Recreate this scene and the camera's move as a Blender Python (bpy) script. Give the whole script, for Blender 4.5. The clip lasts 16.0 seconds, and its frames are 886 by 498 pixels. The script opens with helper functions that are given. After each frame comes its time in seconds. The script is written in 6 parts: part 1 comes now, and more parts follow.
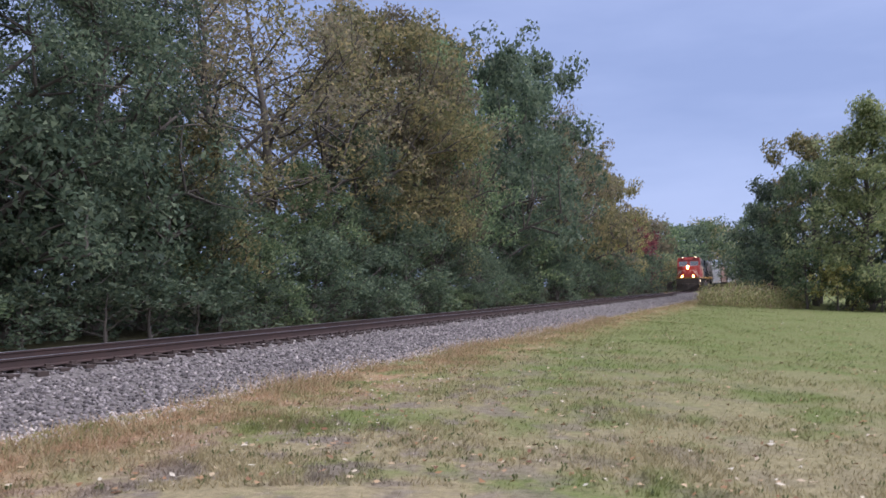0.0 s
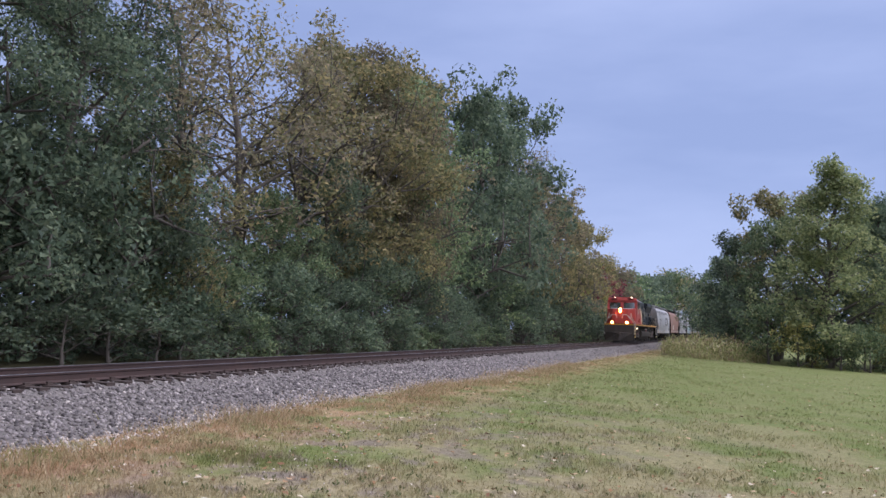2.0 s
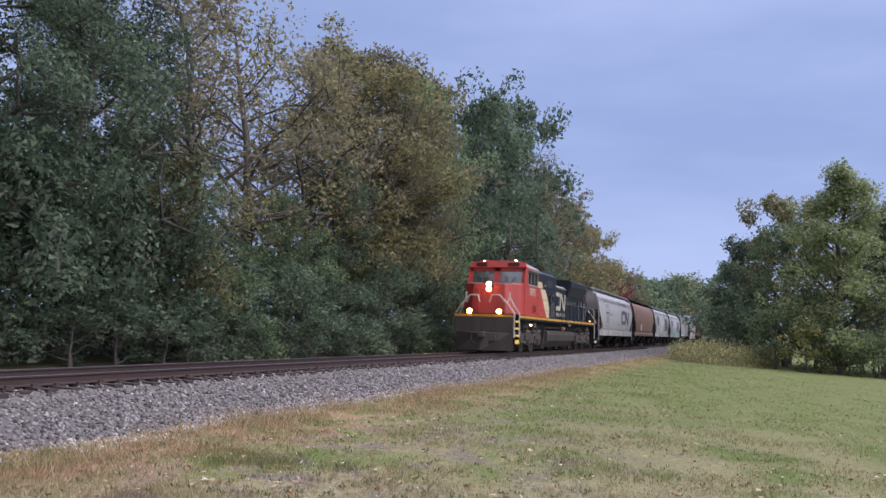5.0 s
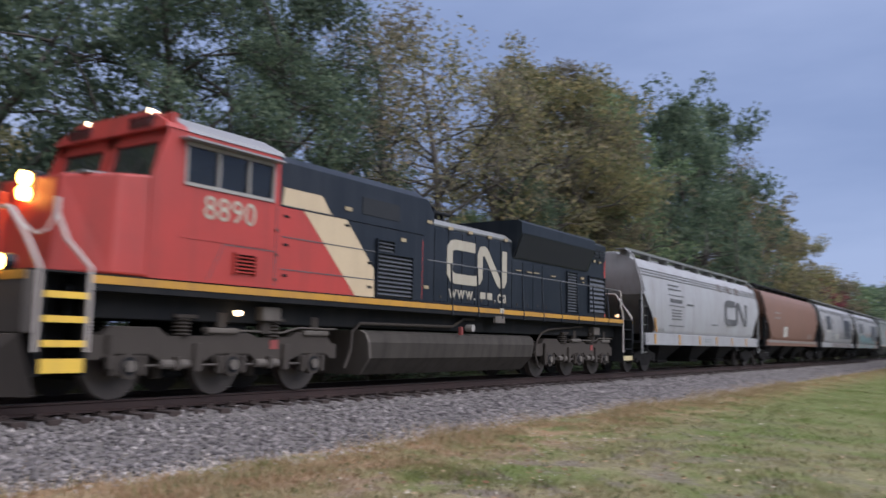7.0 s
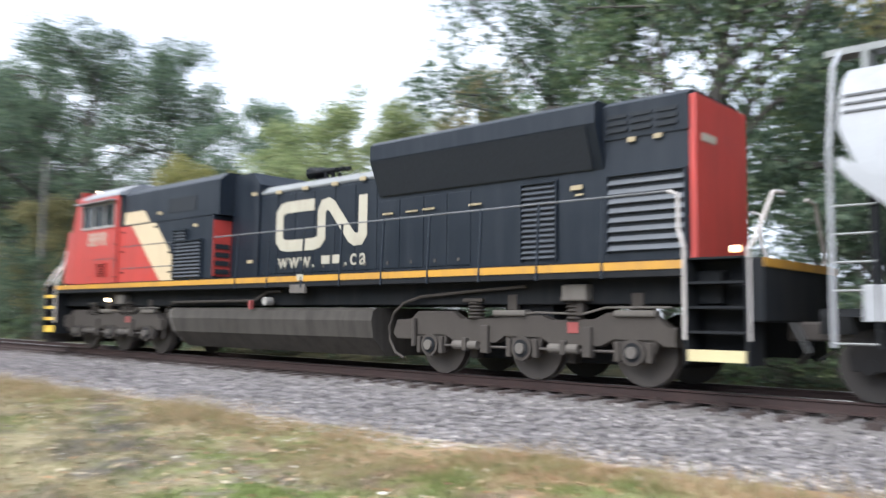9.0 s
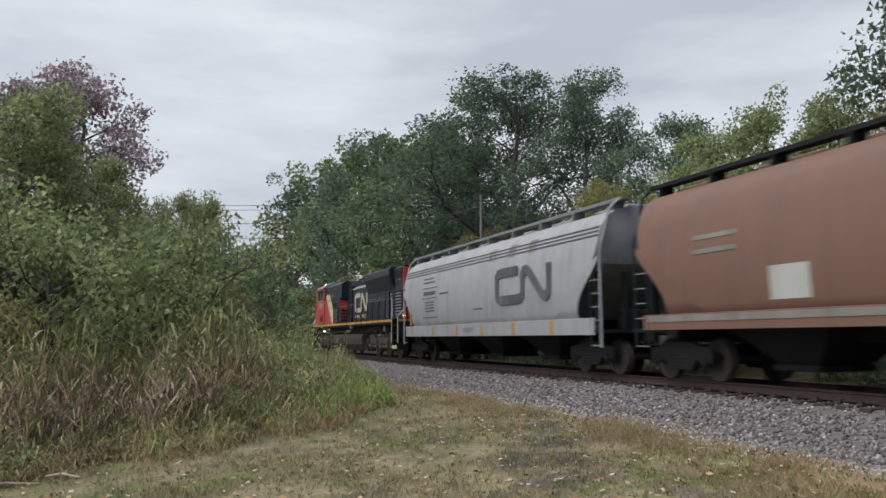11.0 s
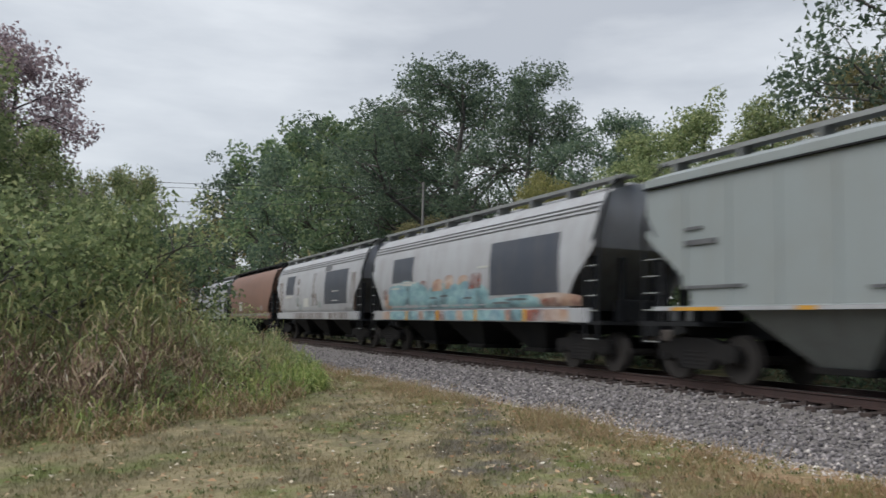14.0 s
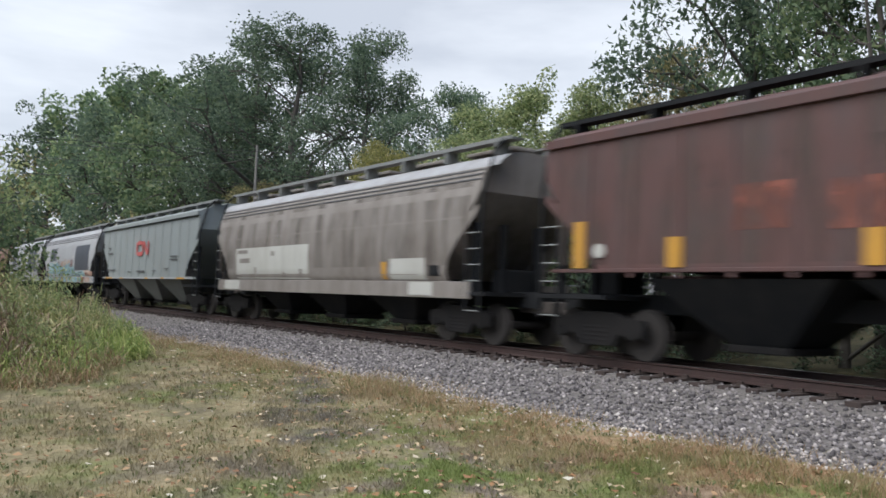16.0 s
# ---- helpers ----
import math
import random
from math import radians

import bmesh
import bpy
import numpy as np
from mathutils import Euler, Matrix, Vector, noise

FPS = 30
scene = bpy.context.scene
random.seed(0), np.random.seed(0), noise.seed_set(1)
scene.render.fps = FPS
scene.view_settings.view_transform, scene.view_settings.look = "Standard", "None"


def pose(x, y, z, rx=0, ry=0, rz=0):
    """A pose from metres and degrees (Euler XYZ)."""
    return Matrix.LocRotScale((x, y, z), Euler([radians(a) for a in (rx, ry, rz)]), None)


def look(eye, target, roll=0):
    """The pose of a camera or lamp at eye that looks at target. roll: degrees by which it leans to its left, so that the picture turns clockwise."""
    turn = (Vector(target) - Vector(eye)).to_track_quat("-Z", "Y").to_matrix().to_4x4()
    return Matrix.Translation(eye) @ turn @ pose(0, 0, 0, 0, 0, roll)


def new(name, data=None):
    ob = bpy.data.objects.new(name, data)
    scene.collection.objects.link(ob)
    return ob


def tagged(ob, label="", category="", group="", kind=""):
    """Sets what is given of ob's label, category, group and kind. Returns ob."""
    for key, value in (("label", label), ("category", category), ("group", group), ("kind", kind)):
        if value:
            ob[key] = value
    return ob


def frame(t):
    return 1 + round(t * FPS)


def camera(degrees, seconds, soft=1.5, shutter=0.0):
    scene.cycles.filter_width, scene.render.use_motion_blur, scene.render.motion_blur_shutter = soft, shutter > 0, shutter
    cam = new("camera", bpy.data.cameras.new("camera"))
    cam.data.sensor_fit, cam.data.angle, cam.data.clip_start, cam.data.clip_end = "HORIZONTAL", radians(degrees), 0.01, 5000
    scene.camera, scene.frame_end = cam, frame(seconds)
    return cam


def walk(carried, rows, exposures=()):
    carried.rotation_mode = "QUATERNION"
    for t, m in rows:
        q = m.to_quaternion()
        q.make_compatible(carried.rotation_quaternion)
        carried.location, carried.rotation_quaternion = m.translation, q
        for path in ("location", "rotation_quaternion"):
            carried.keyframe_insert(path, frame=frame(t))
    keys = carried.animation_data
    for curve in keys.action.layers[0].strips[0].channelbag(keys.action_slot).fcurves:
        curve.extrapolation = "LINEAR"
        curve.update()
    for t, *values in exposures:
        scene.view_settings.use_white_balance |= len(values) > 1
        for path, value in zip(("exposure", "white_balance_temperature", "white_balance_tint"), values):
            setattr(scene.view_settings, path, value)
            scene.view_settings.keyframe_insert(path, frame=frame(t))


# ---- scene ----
# ---- camera and its path: one standing place, a hand-held pan from along the line on one side to the other ----
EYE = 1.0          # metres over the top of the rails, which is height 0
TRACK = 12.385     # the track's middle line
PAN = [(0, -67.68, 2.70, 1.10), (0.5, -69.26, 4.32, -0.83), (1, -70.00, 5.12, -1.21), (1.5, -70.20, 5.16, -1.34),
       (2, -70.01, 5.36, -1.61), (2.5, -69.15, 5.70, -2.07), (3, -69.20, 5.67, -2.20), (3.5, -69.86, 5.48, -2.04),
       (6, -68.35, 5.95, -1.33), (6.5, -64.03, 6.25, -1.09), (7, -56.41, 6.33, -1.10), (7.5, -42.58, 5.82, -1.49),
       (8, -17.24, 4.68, -0.75), (8.5, 15.69, 4.47, -0.16), (9, 42.24, 4.79, -0.66), (9.5, 57.37, 5.88, -0.55),
       (10, 65.05, 7.64, 1.74), (10.2, 67.17, 7.52, 1.71), (12.5, 72.19, 5.43, -0.12), (13, 71.24, 5.34, -0.48),
       (13.5, 69.29, 5.28, -0.95), (14, 66.52, 5.18, -1.34), (14.5, 63.26, 5.10, -1.66), (15, 60.01, 4.79, -1.85),
       (15.5, 56.97, 4.37, -2.13), (16, 55.05, 3.37, -2.13)]
cam = camera(56.02, 16.0, 1.5, 0.4)
walk(cam, [(t, pose(0, 0, EYE, 90 + tilt, roll, yaw)) for t, yaw, tilt, roll in PAN],
     exposures=[(0, 0.53, 5950, 22), (6.0, 0.5, 5950, 22), (6.6, 0.4, 5950, 20), (7.0, 0.22, 5950, 17), (7.5, 0.85, 6000, 14), (8.0, 1.2, 6050, 10), (8.5, 1.6, 6050, 8), (9.0, 1.3, 5950, 9), (9.5, 0.7, 6150, 9), (10.2, 0.25, 6250, 9), (12.5, 0.1, 6350, 9), (14.5, 0.15, 6250, 8), (16, 0.45, 6150, 9)])

# ---- world: an overcast evening sky ----
world = bpy.data.worlds.new("world")
scene.world = world
world.use_nodes = True
wn, wl = world.node_tree.nodes, world.node_tree.links
sky = wn.new("ShaderNodeTexSky")
sky.sky_type, sky.sun_disc, sky.sun_elevation, sky.sun_rotation = "NISHITA", False, radians(38), radians(-60)
wco = wn.new("ShaderNodeTexCoord")
wmap = wn.new("ShaderNodeMapping")
wmap.inputs["Scale"].default_value = (1.0, 1.0, 4.0)
cloud = wn.new("ShaderNodeTexNoise")
cloud.inputs["Scale"].default_value, cloud.inputs["Detail"].default_value, cloud.inputs["Roughness"].default_value = 1.7, 6, 0.52
def sky_ramp(lo, hi):
    r = wn.new("ShaderNodeValToRGB")
    r.color_ramp.elements[0].position, r.color_ramp.elements[0].color = 0.36, (*lo, 1)
    r.color_ramp.elements[1].position, r.color_ramp.elements[1].color = 0.66, (*hi, 1)
    wl.new(cloud.outputs["Fac"], r.inputs[0])
    return r


# the cloud is brighter towards the west, where the day ends, and blue-grey in the east
west, east = sky_ramp((5.4, 5.7, 6.3), (10.2, 10.35, 10.6)), sky_ramp((2.9, 3.75, 5.7), (4.0, 4.9, 6.9))
wsep = wn.new("ShaderNodeSeparateXYZ")
wl.new(wco.outputs["Generated"], wsep.inputs[0])
wrange = wn.new("ShaderNodeMapRange")
wrange.inputs["From Min"].default_value, wrange.inputs["From Max"].default_value = -0.55, 0.6
wl.new(wsep.outputs["X"], wrange.inputs[0])
ramp = wn.new("ShaderNodeMix")
ramp.data_type = "RGBA"
wl.new(wrange.outputs[0], ramp.inputs[0])
wl.new(west.outputs[0], ramp.inputs[6])
wl.new(east.outputs[0], ramp.inputs[7])
wmix = wn.new("ShaderNodeMix")
wmix.data_type = "RGBA"
wmix.inputs[0].default_value = 0.9
wl.new(wco.outputs["Generated"], wmap.inputs[0])
wl.new(wmap.outputs[0], cloud.inputs["Vector"])
wl.new(sky.outputs[0], wmix.inputs[6])
wl.new(ramp.outputs[2], wmix.inputs[7])
wl.new(wmix.outputs[2], wn["Background"].inputs[0])
wn["Background"].inputs[1].default_value = 0.082
sun = new("sun", bpy.data.lights.new("sun", "SUN"))
sun.data.energy, sun.data.angle, sun.data.color = 3.3, radians(75), (1.0, 0.97, 0.92)
sun.matrix_world = look((6, -42, 56), (0, 0, 0))


# ---- materials ----
def node_mat(name, rough=0.7, metal=0.0):
    m = bpy.data.materials.new(name)
    m.use_nodes = True
    b = m.node_tree.nodes["Principled BSDF"]
    b.inputs["Roughness"].default_value, b.inputs["Metallic"].default_value = rough, metal
    return m, m.node_tree.nodes, m.node_tree.links, b


def noise_node(n, l, scale, detail=5.0, stretch=None, source="Object", rough=0.6):
    co = n.new("ShaderNodeTexCoord")
    tex = n.new("ShaderNodeTexNoise")
    tex.inputs["Scale"].default_value, tex.inputs["Detail"].default_value, tex.inputs["Roughness"].default_value = scale, detail, rough
    mp = n.new("ShaderNodeMapping")
    mp.inputs["Scale"].default_value = stretch or (1, 1, 1)
    l.new(co.outputs[source], mp.inputs[0])
    l.new(mp.outputs[0], tex.inputs["Vector"])
    return tex.outputs["Fac"]


def ramp_node(n, l, fac, stops):
    r = n.new("ShaderNodeValToRGB")
    while len(r.color_ramp.elements) < len(stops):
        r.color_ramp.elements.new(0.5)
    for e, (p, c) in zip(r.color_ramp.elements, stops):
        e.position, e.color = p, (*c, 1)
    l.new(fac, r.inputs[0])
    return r.outputs[0]


def mix_node(n, l, fac, a, b, how="MIX"):
    m = n.new("ShaderNodeMix")
    m.data_type, m.blend_type = "RGBA", how
    for socket, value in ((m.inputs[0], fac), (m.inputs[6], a), (m.inputs[7], b)):
        if isinstance(value, (int, float)):
            socket.default_value = value
        elif isinstance(value, tuple):
            socket.default_value = (*value, 1)
        else:
            l.new(value, socket)
    return m.outputs[2]


def bump_node(n, l, fac, b, strength=0.3, dist=0.02):
    k = n.new("ShaderNodeBump")
    k.inputs["Strength"].default_value, k.inputs["Distance"].default_value = strength, dist
    l.new(fac, k.inputs["Height"])
    l.new(k.outputs[0], b.inputs["Normal"])


def paint(name, col, rough=0.45, grime=(0.09, 0.08, 0.07), amount=0.35, metal=0.0):
    """Weathered paint on steel: rain streaks, blotches and fine grain."""
    m, n, l, b = node_mat(name, rough, metal)
    streak = ramp_node(n, l, noise_node(n, l, 3.0, 6, (1.2, 1.2, 0.12)), [(0.45, (0, 0, 0)), (0.78, (1, 1, 1))])
    blotch = ramp_node(n, l, noise_node(n, l, 0.9, 7), [(0.4, (0, 0, 0)), (0.75, (1, 1, 1))])
    a = n.new("ShaderNodeMath")
    a.operation = "MULTIPLY_ADD"
    a.inputs[1].default_value, a.use_clamp = amount, True
    l.new(streak, a.inputs[0])
    k = n.new("ShaderNodeMath")
    k.operation = "MULTIPLY"
    k.inputs[1].default_value = amount * 0.7
    l.new(blotch, k.inputs[0])
    l.new(k.outputs[0], a.inputs[2])
    fine = noise_node(n, l, 40, 3)
    c = mix_node(n, l, a.outputs[0], col, grime)
    c = mix_node(n, l, 0.12, c, ramp_node(n, l, fine, [(0.3, tuple(v * 0.6 for v in col)), (0.7, tuple(min(1, v * 1.3) for v in col))]))
    l.new(c, b.inputs["Base Color"])
    bump_node(n, l, noise_node(n, l, 6, 4), b, 0.12, 0.02)
    return m


RED = paint("loco_red", (0.39, 0.043, 0.033), 0.45, (0.13, 0.035, 0.028), 0.4)
BLACK = paint("loco_black", (0.0075, 0.0112, 0.0175), 0.42, (0.030, 0.034, 0.041), 0.5)
BLACK.node_tree.nodes["Principled BSDF"].inputs["Specular IOR Level"].default_value = 0.34
CREAM = paint("cream_stripe", (0.53, 0.42, 0.27), 0.45, (0.3, 0.22, 0.14), 0.3)
YELLOW = paint("safety_yellow", (0.46, 0.235, 0.025), 0.55, (0.20, 0.11, 0.05), 0.5)
WHITE = paint("letter_white", (0.40, 0.365, 0.285), 0.5, (0.24, 0.19, 0.14), 0.5)
RAILING = paint("handrail_grey", (0.30, 0.285, 0.265), 0.4, (0.25, 0.2, 0.16), 0.3)
TRUCKGREY = paint("truck_grime", (0.062, 0.053, 0.046), 0.8, (0.05, 0.043, 0.038), 0.7)
# car trucks and gates: paint deepened to near black to hold the under-car shade
CARTRUCK = paint("car_truck_shaded_black", (0.013, 0.0125, 0.013), 0.9, (0.03, 0.026, 0.023), 0.5)
CARWHEEL = paint("car_wheel", (0.028, 0.024, 0.022), 0.8, (0.04, 0.032, 0.028), 0.5)
TAG = paint("yellowed_tag", (0.36, 0.29, 0.17), 0.6, (0.2, 0.15, 0.1), 0.4)
STEPYELLOW = paint("step_yellow", (0.72, 0.47, 0.05), 0.55, (0.35, 0.22, 0.07), 0.3)
PALERAIL = paint("pale_grab_rail", (0.48, 0.44, 0.41), 0.5, (0.26, 0.2, 0.17), 0.4)
DUSTY = paint("dusty_casting", (0.12, 0.105, 0.09), 0.85, (0.06, 0.05, 0.045), 0.6)
BAYGREY = paint("bay_grey", (0.085, 0.092, 0.09), 0.7, (0.05, 0.047, 0.045), 0.6)
# the grey car's bay sheets: body grey darkened, under-car shade in the colour
BAYSHADED = paint("bay_shaded_grey", (0.13, 0.14, 0.132), 0.7, (0.08, 0.075, 0.068), 0.6)
TANK = paint("tank_grey", (0.062, 0.055, 0.048), 0.75, (0.028, 0.025, 0.022), 0.8)
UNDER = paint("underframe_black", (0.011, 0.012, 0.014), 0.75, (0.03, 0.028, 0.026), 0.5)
PILOT = paint("dusty_pilot", (0.040, 0.034, 0.031), 0.8, (0.075, 0.062, 0.052), 0.7)
STEEL = paint("wheel_steel", (0.085, 0.072, 0.064), 0.6, (0.04, 0.032, 0.028), 0.5, 0.3)
ROOFGREY = paint("cab_roof_grey", (0.25, 0.25, 0.26), 0.5, (0.2, 0.2, 0.2), 0.3)
CARWHITE = paint("car_pale_grey", (0.308, 0.312, 0.325), 0.55, (0.15, 0.125, 0.11), 0.45)
CARGREY = paint("car_mid_grey", (0.215, 0.237, 0.238), 0.55, (0.17, 0.16, 0.14), 0.35)
CARBROWN = paint("car_oxide_brown", (0.165, 0.086, 0.060), 0.65, (0.10, 0.06, 0.045), 0.5)
CARRUST = paint("car_red_brown", (0.085, 0.038, 0.034), 0.7, (0.05, 0.04, 0.04), 0.7)
CARTAN = paint("car_faded_tan", (0.215, 0.194, 0.177), 0.65, (0.10, 0.077, 0.062), 0.8)
PANELBLACK = paint("panel_slate", (0.036, 0.042, 0.058), 0.5, (0.1, 0.09, 0.09), 0.35)
PANELWHITE = paint("patch_white", (0.43, 0.425, 0.395), 0.55, (0.24, 0.21, 0.18), 0.45)
SOOT = paint("soot_stain", (0.075, 0.058, 0.048), 0.8, (0.15, 0.125, 0.105), 0.6)
RUSTSTAIN = paint("rust_stain", (0.17, 0.11, 0.08), 0.7, (0.25, 0.19, 0.15), 0.6)


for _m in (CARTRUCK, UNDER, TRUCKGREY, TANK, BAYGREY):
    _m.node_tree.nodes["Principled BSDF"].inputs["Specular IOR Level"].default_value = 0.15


def broken_film(m, scale, lo, hi, stretch):
    """Lets a stain or a sprayed film end in ragged spots."""
    n, l = m.node_tree.nodes, m.node_tree.links
    fac = ramp_node(n, l, noise_node(n, l, scale, 5, stretch), [(lo, (0, 0, 0)), (hi, (1, 1, 1))])
    clear = n.new("ShaderNodeBsdfTransparent")
    mix = n.new("ShaderNodeMixShader")
    l.new(fac, mix.inputs[0])
    l.new(clear.outputs[0], mix.inputs[1])
    l.new(n["Principled BSDF"].outputs[0], mix.inputs[2])
    l.new(mix.outputs[0], n["Material Output"].inputs["Surface"])


broken_film(RUSTSTAIN, 2.0, 0.36, 0.85, (1.2, 1, 0.35))
broken_film(SOOT, 1.3, 0.42, 0.95, (1.6, 1, 0.3))
HANDRAIL = paint("dull_handrail", (0.13, 0.13, 0.135), 0.5, (0.08, 0.075, 0.07), 0.4)
STEPCREAM = paint("worn_step_edge", (0.52, 0.44, 0.24), 0.6, (0.22, 0.18, 0.11), 0.5)
STENCIL = paint("stencil_black", (0.06, 0.06, 0.065), 0.6, (0.25, 0.25, 0.25), 0.4)
LOGORED = paint("mark_red", (0.40, 0.065, 0.06), 0.6, (0.25, 0.17, 0.16), 0.5)
FUELRED = paint("faded_cutoff_red", (0.26, 0.05, 0.045), 0.7, (0.12, 0.07, 0.06), 0.5)
# black louver blades made paler: reflected sky, with some dust, is in the colour
LOUVER = paint("louver_skylit_black", (0.06, 0.066, 0.078), 0.45, (0.08, 0.08, 0.08), 0.3)
FADED = paint("faded_red", (0.24, 0.075, 0.05), 0.7, (0.1, 0.06, 0.05), 0.4)
broken_film(FADED, 1.6, 0.38, 0.66, (1, 1, 1))
CABLE = paint("rubber_black", (0.03, 0.03, 0.03), 0.6)
GALV = paint("galvanised_walkway", (0.22, 0.225, 0.22), 0.55, (0.1, 0.09, 0.08), 0.4, 0.3)


def spray(name, stops):
    """Sprayed paint in a few big soft-edged colours."""
    m, n, l, b = node_mat(name, 0.5)
    big = ramp_node(n, l, noise_node(n, l, 1.1, 3, (1, 1, 0.9)), stops)
    fine = noise_node(n, l, 6, 4)
    l.new(mix_node(n, l, 0.18, big, ramp_node(n, l, fine, [(0.4, (0.06, 0.08, 0.09)), (0.6, (0.5, 0.52, 0.5))])), b.inputs["Base Color"])
    broken_film(m, 2.6, 0.24, 0.32, (1.3, 1, 1.3))
    return m


TEAL = spray("spray_teal", [(0.34, (0.045, 0.08, 0.10)), (0.42, (0.11, 0.23, 0.26)), (0.52, (0.20, 0.34, 0.36)), (0.6, (0.10, 0.20, 0.26)), (0.7, (0.30, 0.39, 0.38))])
ORANGE = spray("spray_orange", [(0.36, (0.20, 0.08, 0.06)), (0.45, (0.33, 0.19, 0.12)), (0.55, (0.38, 0.29, 0.24)), (0.66, (0.22, 0.12, 0.09))])


def glow_mat(name, col, strength):
    m, n, l, b = node_mat(name, 0.2)
    b.inputs["Base Color"].default_value = (0.9, 0.85, 0.7, 1)
    b.inputs["Emission Color"].default_value, b.inputs["Emission Strength"].default_value = (*col, 1), strength
    return m


LAMP = glow_mat("headlight_glow", (1.0, 0.42, 0.055), 45)
MARKER = glow_mat("marker_glow", (1.0, 0.72, 0.40), 5)
AMBER = glow_mat("amber_marker", (1.0, 0.55, 0.22), 1.6)
GLASS, _n, _l, _b = node_mat("cab_glass", 0.06)
_b.inputs["IOR"].default_value = 1.9
_b.inputs["Base Color"].default_value = (0.02, 0.024, 0.028, 1)
_clear, _pane = _n.new("ShaderNodeBsdfTransparent"), _n.new("ShaderNodeMixShader")
_clear.inputs[0].default_value, _pane.inputs[0].default_value = (0.62, 0.66, 0.68, 1), 0.45
_l.new(_clear.outputs[0], _pane.inputs[1]), _l.new(_b.outputs[0], _pane.inputs[2])
_l.new(_pane.outputs[0], _n["Material Output"].inputs["Surface"])
SCREENGLASS, _n, _l, _b = node_mat("windscreen_glass", 0.05)
_b.inputs["IOR"].default_value = 2.6
_l.new(ramp_node(_n, _l, noise_node(_n, _l, 9, 4), [(0.3, (0.015, 0.018, 0.02)), (0.7, (0.03, 0.033, 0.036))]), _b.inputs["Base Color"])
SCREEN, _n, _l, _b = node_mat("radiator_screen", 0.75)
_l.new(ramp_node(_n, _l, noise_node(_n, _l, 30, 3), [(0.3, (0.004, 0.0055, 0.008)), (0.7, (0.010, 0.013, 0.018))]), _b.inputs["Base Color"])


# ---- mesh helpers ----
def part(name, bm, material, parent=None, label="", at=None, smooth=False):
    me = bpy.data.meshes.new(name)
    bmesh.ops.recalc_face_normals(bm, faces=bm.faces)
    bm.to_mesh(me)
    bm.free()
    if smooth:
        me.polygons.foreach_set("use_smooth", [True] * len(me.polygons))
        me.set_sharp_from_angle(angle=radians(32))
    me.materials.append(material)
    ob = new(name, me)
    if parent is not None:
        ob.parent = parent
    if at is not None:
        ob.location = at
    return tagged(ob, label)


def fill(bm, x0, x1, y0, y1, z0, z1, bevel=0.0):
    r = bmesh.ops.create_cube(bm, size=1)["verts"]
    for v in r:
        v.co = Vector((x0 + (v.co.x + 0.5) * (x1 - x0), y0 + (v.co.y + 0.5) * (y1 - y0), z0 + (v.co.z + 0.5) * (z1 - z0)))
    if bevel:
        edges = list({e for v in r for e in v.link_edges})
        bmesh.ops.bevel(bm, geom=edges, offset=bevel, segments=2, affect="EDGES", profile=0.5)
    return bm


def block(x0, x1, y0, y1, z0, z1, bevel=0.0):
    return fill(bmesh.new(), x0, x1, y0, y1, z0, z1, bevel)


def prism(points, y0, y1, bm=None, bevel=0.0):
    """A side view polygon (x, z) pushed from y0 to y1."""
    bm = bm or bmesh.new()
    a = [bm.verts.new((x, y0, z)) for x, z in points]
    b = [bm.verts.new((x, y1, z)) for x, z in points]
    k = len(points)
    faces = [bm.faces.new(a), bm.faces.new(list(reversed(b)))] + [bm.faces.new((a[i], b[i], b[(i + 1) % k], a[(i + 1) % k])) for i in range(k)]
    if bevel:
        bmesh.ops.bevel(bm, geom=list({e for f in faces for e in f.edges}), offset=bevel, segments=2, affect="EDGES", profile=0.5)
    return bm


def sweep_x(section, x0, x1, bm=None):
    """A cross-section (y, z) pushed from x0 to x1."""
    bm = bm or bmesh.new()
    a = [bm.verts.new((x0, y, z)) for y, z in section]
    b = [bm.verts.new((x1, y, z)) for y, z in section]
    k = len(section)
    bm.faces.new(a), bm.faces.new(list(reversed(b)))
    for i in range(k):
        bm.faces.new((a[i], b[i], b[(i + 1) % k], a[(i + 1) % k]))
    return bm


def pipe(points, r, bm=None, sides=7):
    """A round bar through points."""
    bm = bm or bmesh.new()
    pts = [Vector(p) for p in points]
    rings = []
    for i, p in enumerate(pts):
        d = (pts[min(i + 1, len(pts) - 1)] - pts[max(i - 1, 0)]).normalized()
        u = d.cross(Vector((0.31, 0.11, 0.94)))
        u = (u if u.length > 0.2 else d.cross(Vector((0, 1, 0)))).normalized()
        w = d.cross(u)
        rr = r[i] if isinstance(r, (list, tuple)) else r
        rings.append([bm.verts.new(p + (u * math.cos(a) + w * math.sin(a)) * rr) for a in [2 * math.pi * j / sides for j in range(sides)]])
    for a, b in zip(rings, rings[1:]):
        for j in range(sides):
            bm.faces.new((a[j], a[(j + 1) % sides], b[(j + 1) % sides], b[j]))
    bm.faces.new(rings[0]), bm.faces.new(rings[-1])
    return bm


def disc_y(x, z, r, y0, y1, bm=None, sides=24):
    """A cylinder across the track."""
    return prism([(x + r * math.cos(2 * math.pi * j / sides), z + r * math.sin(2 * math.pi * j / sides)) for j in range(sides)], y0, y1, bm)


def disc_x(y, z, r, x0, x1, bm=None, sides=16):
    return sweep_x([(y + r * math.cos(2 * math.pi * j / sides), z + r * math.sin(2 * math.pi * j / sides)) for j in range(sides)], x0, x1, bm)


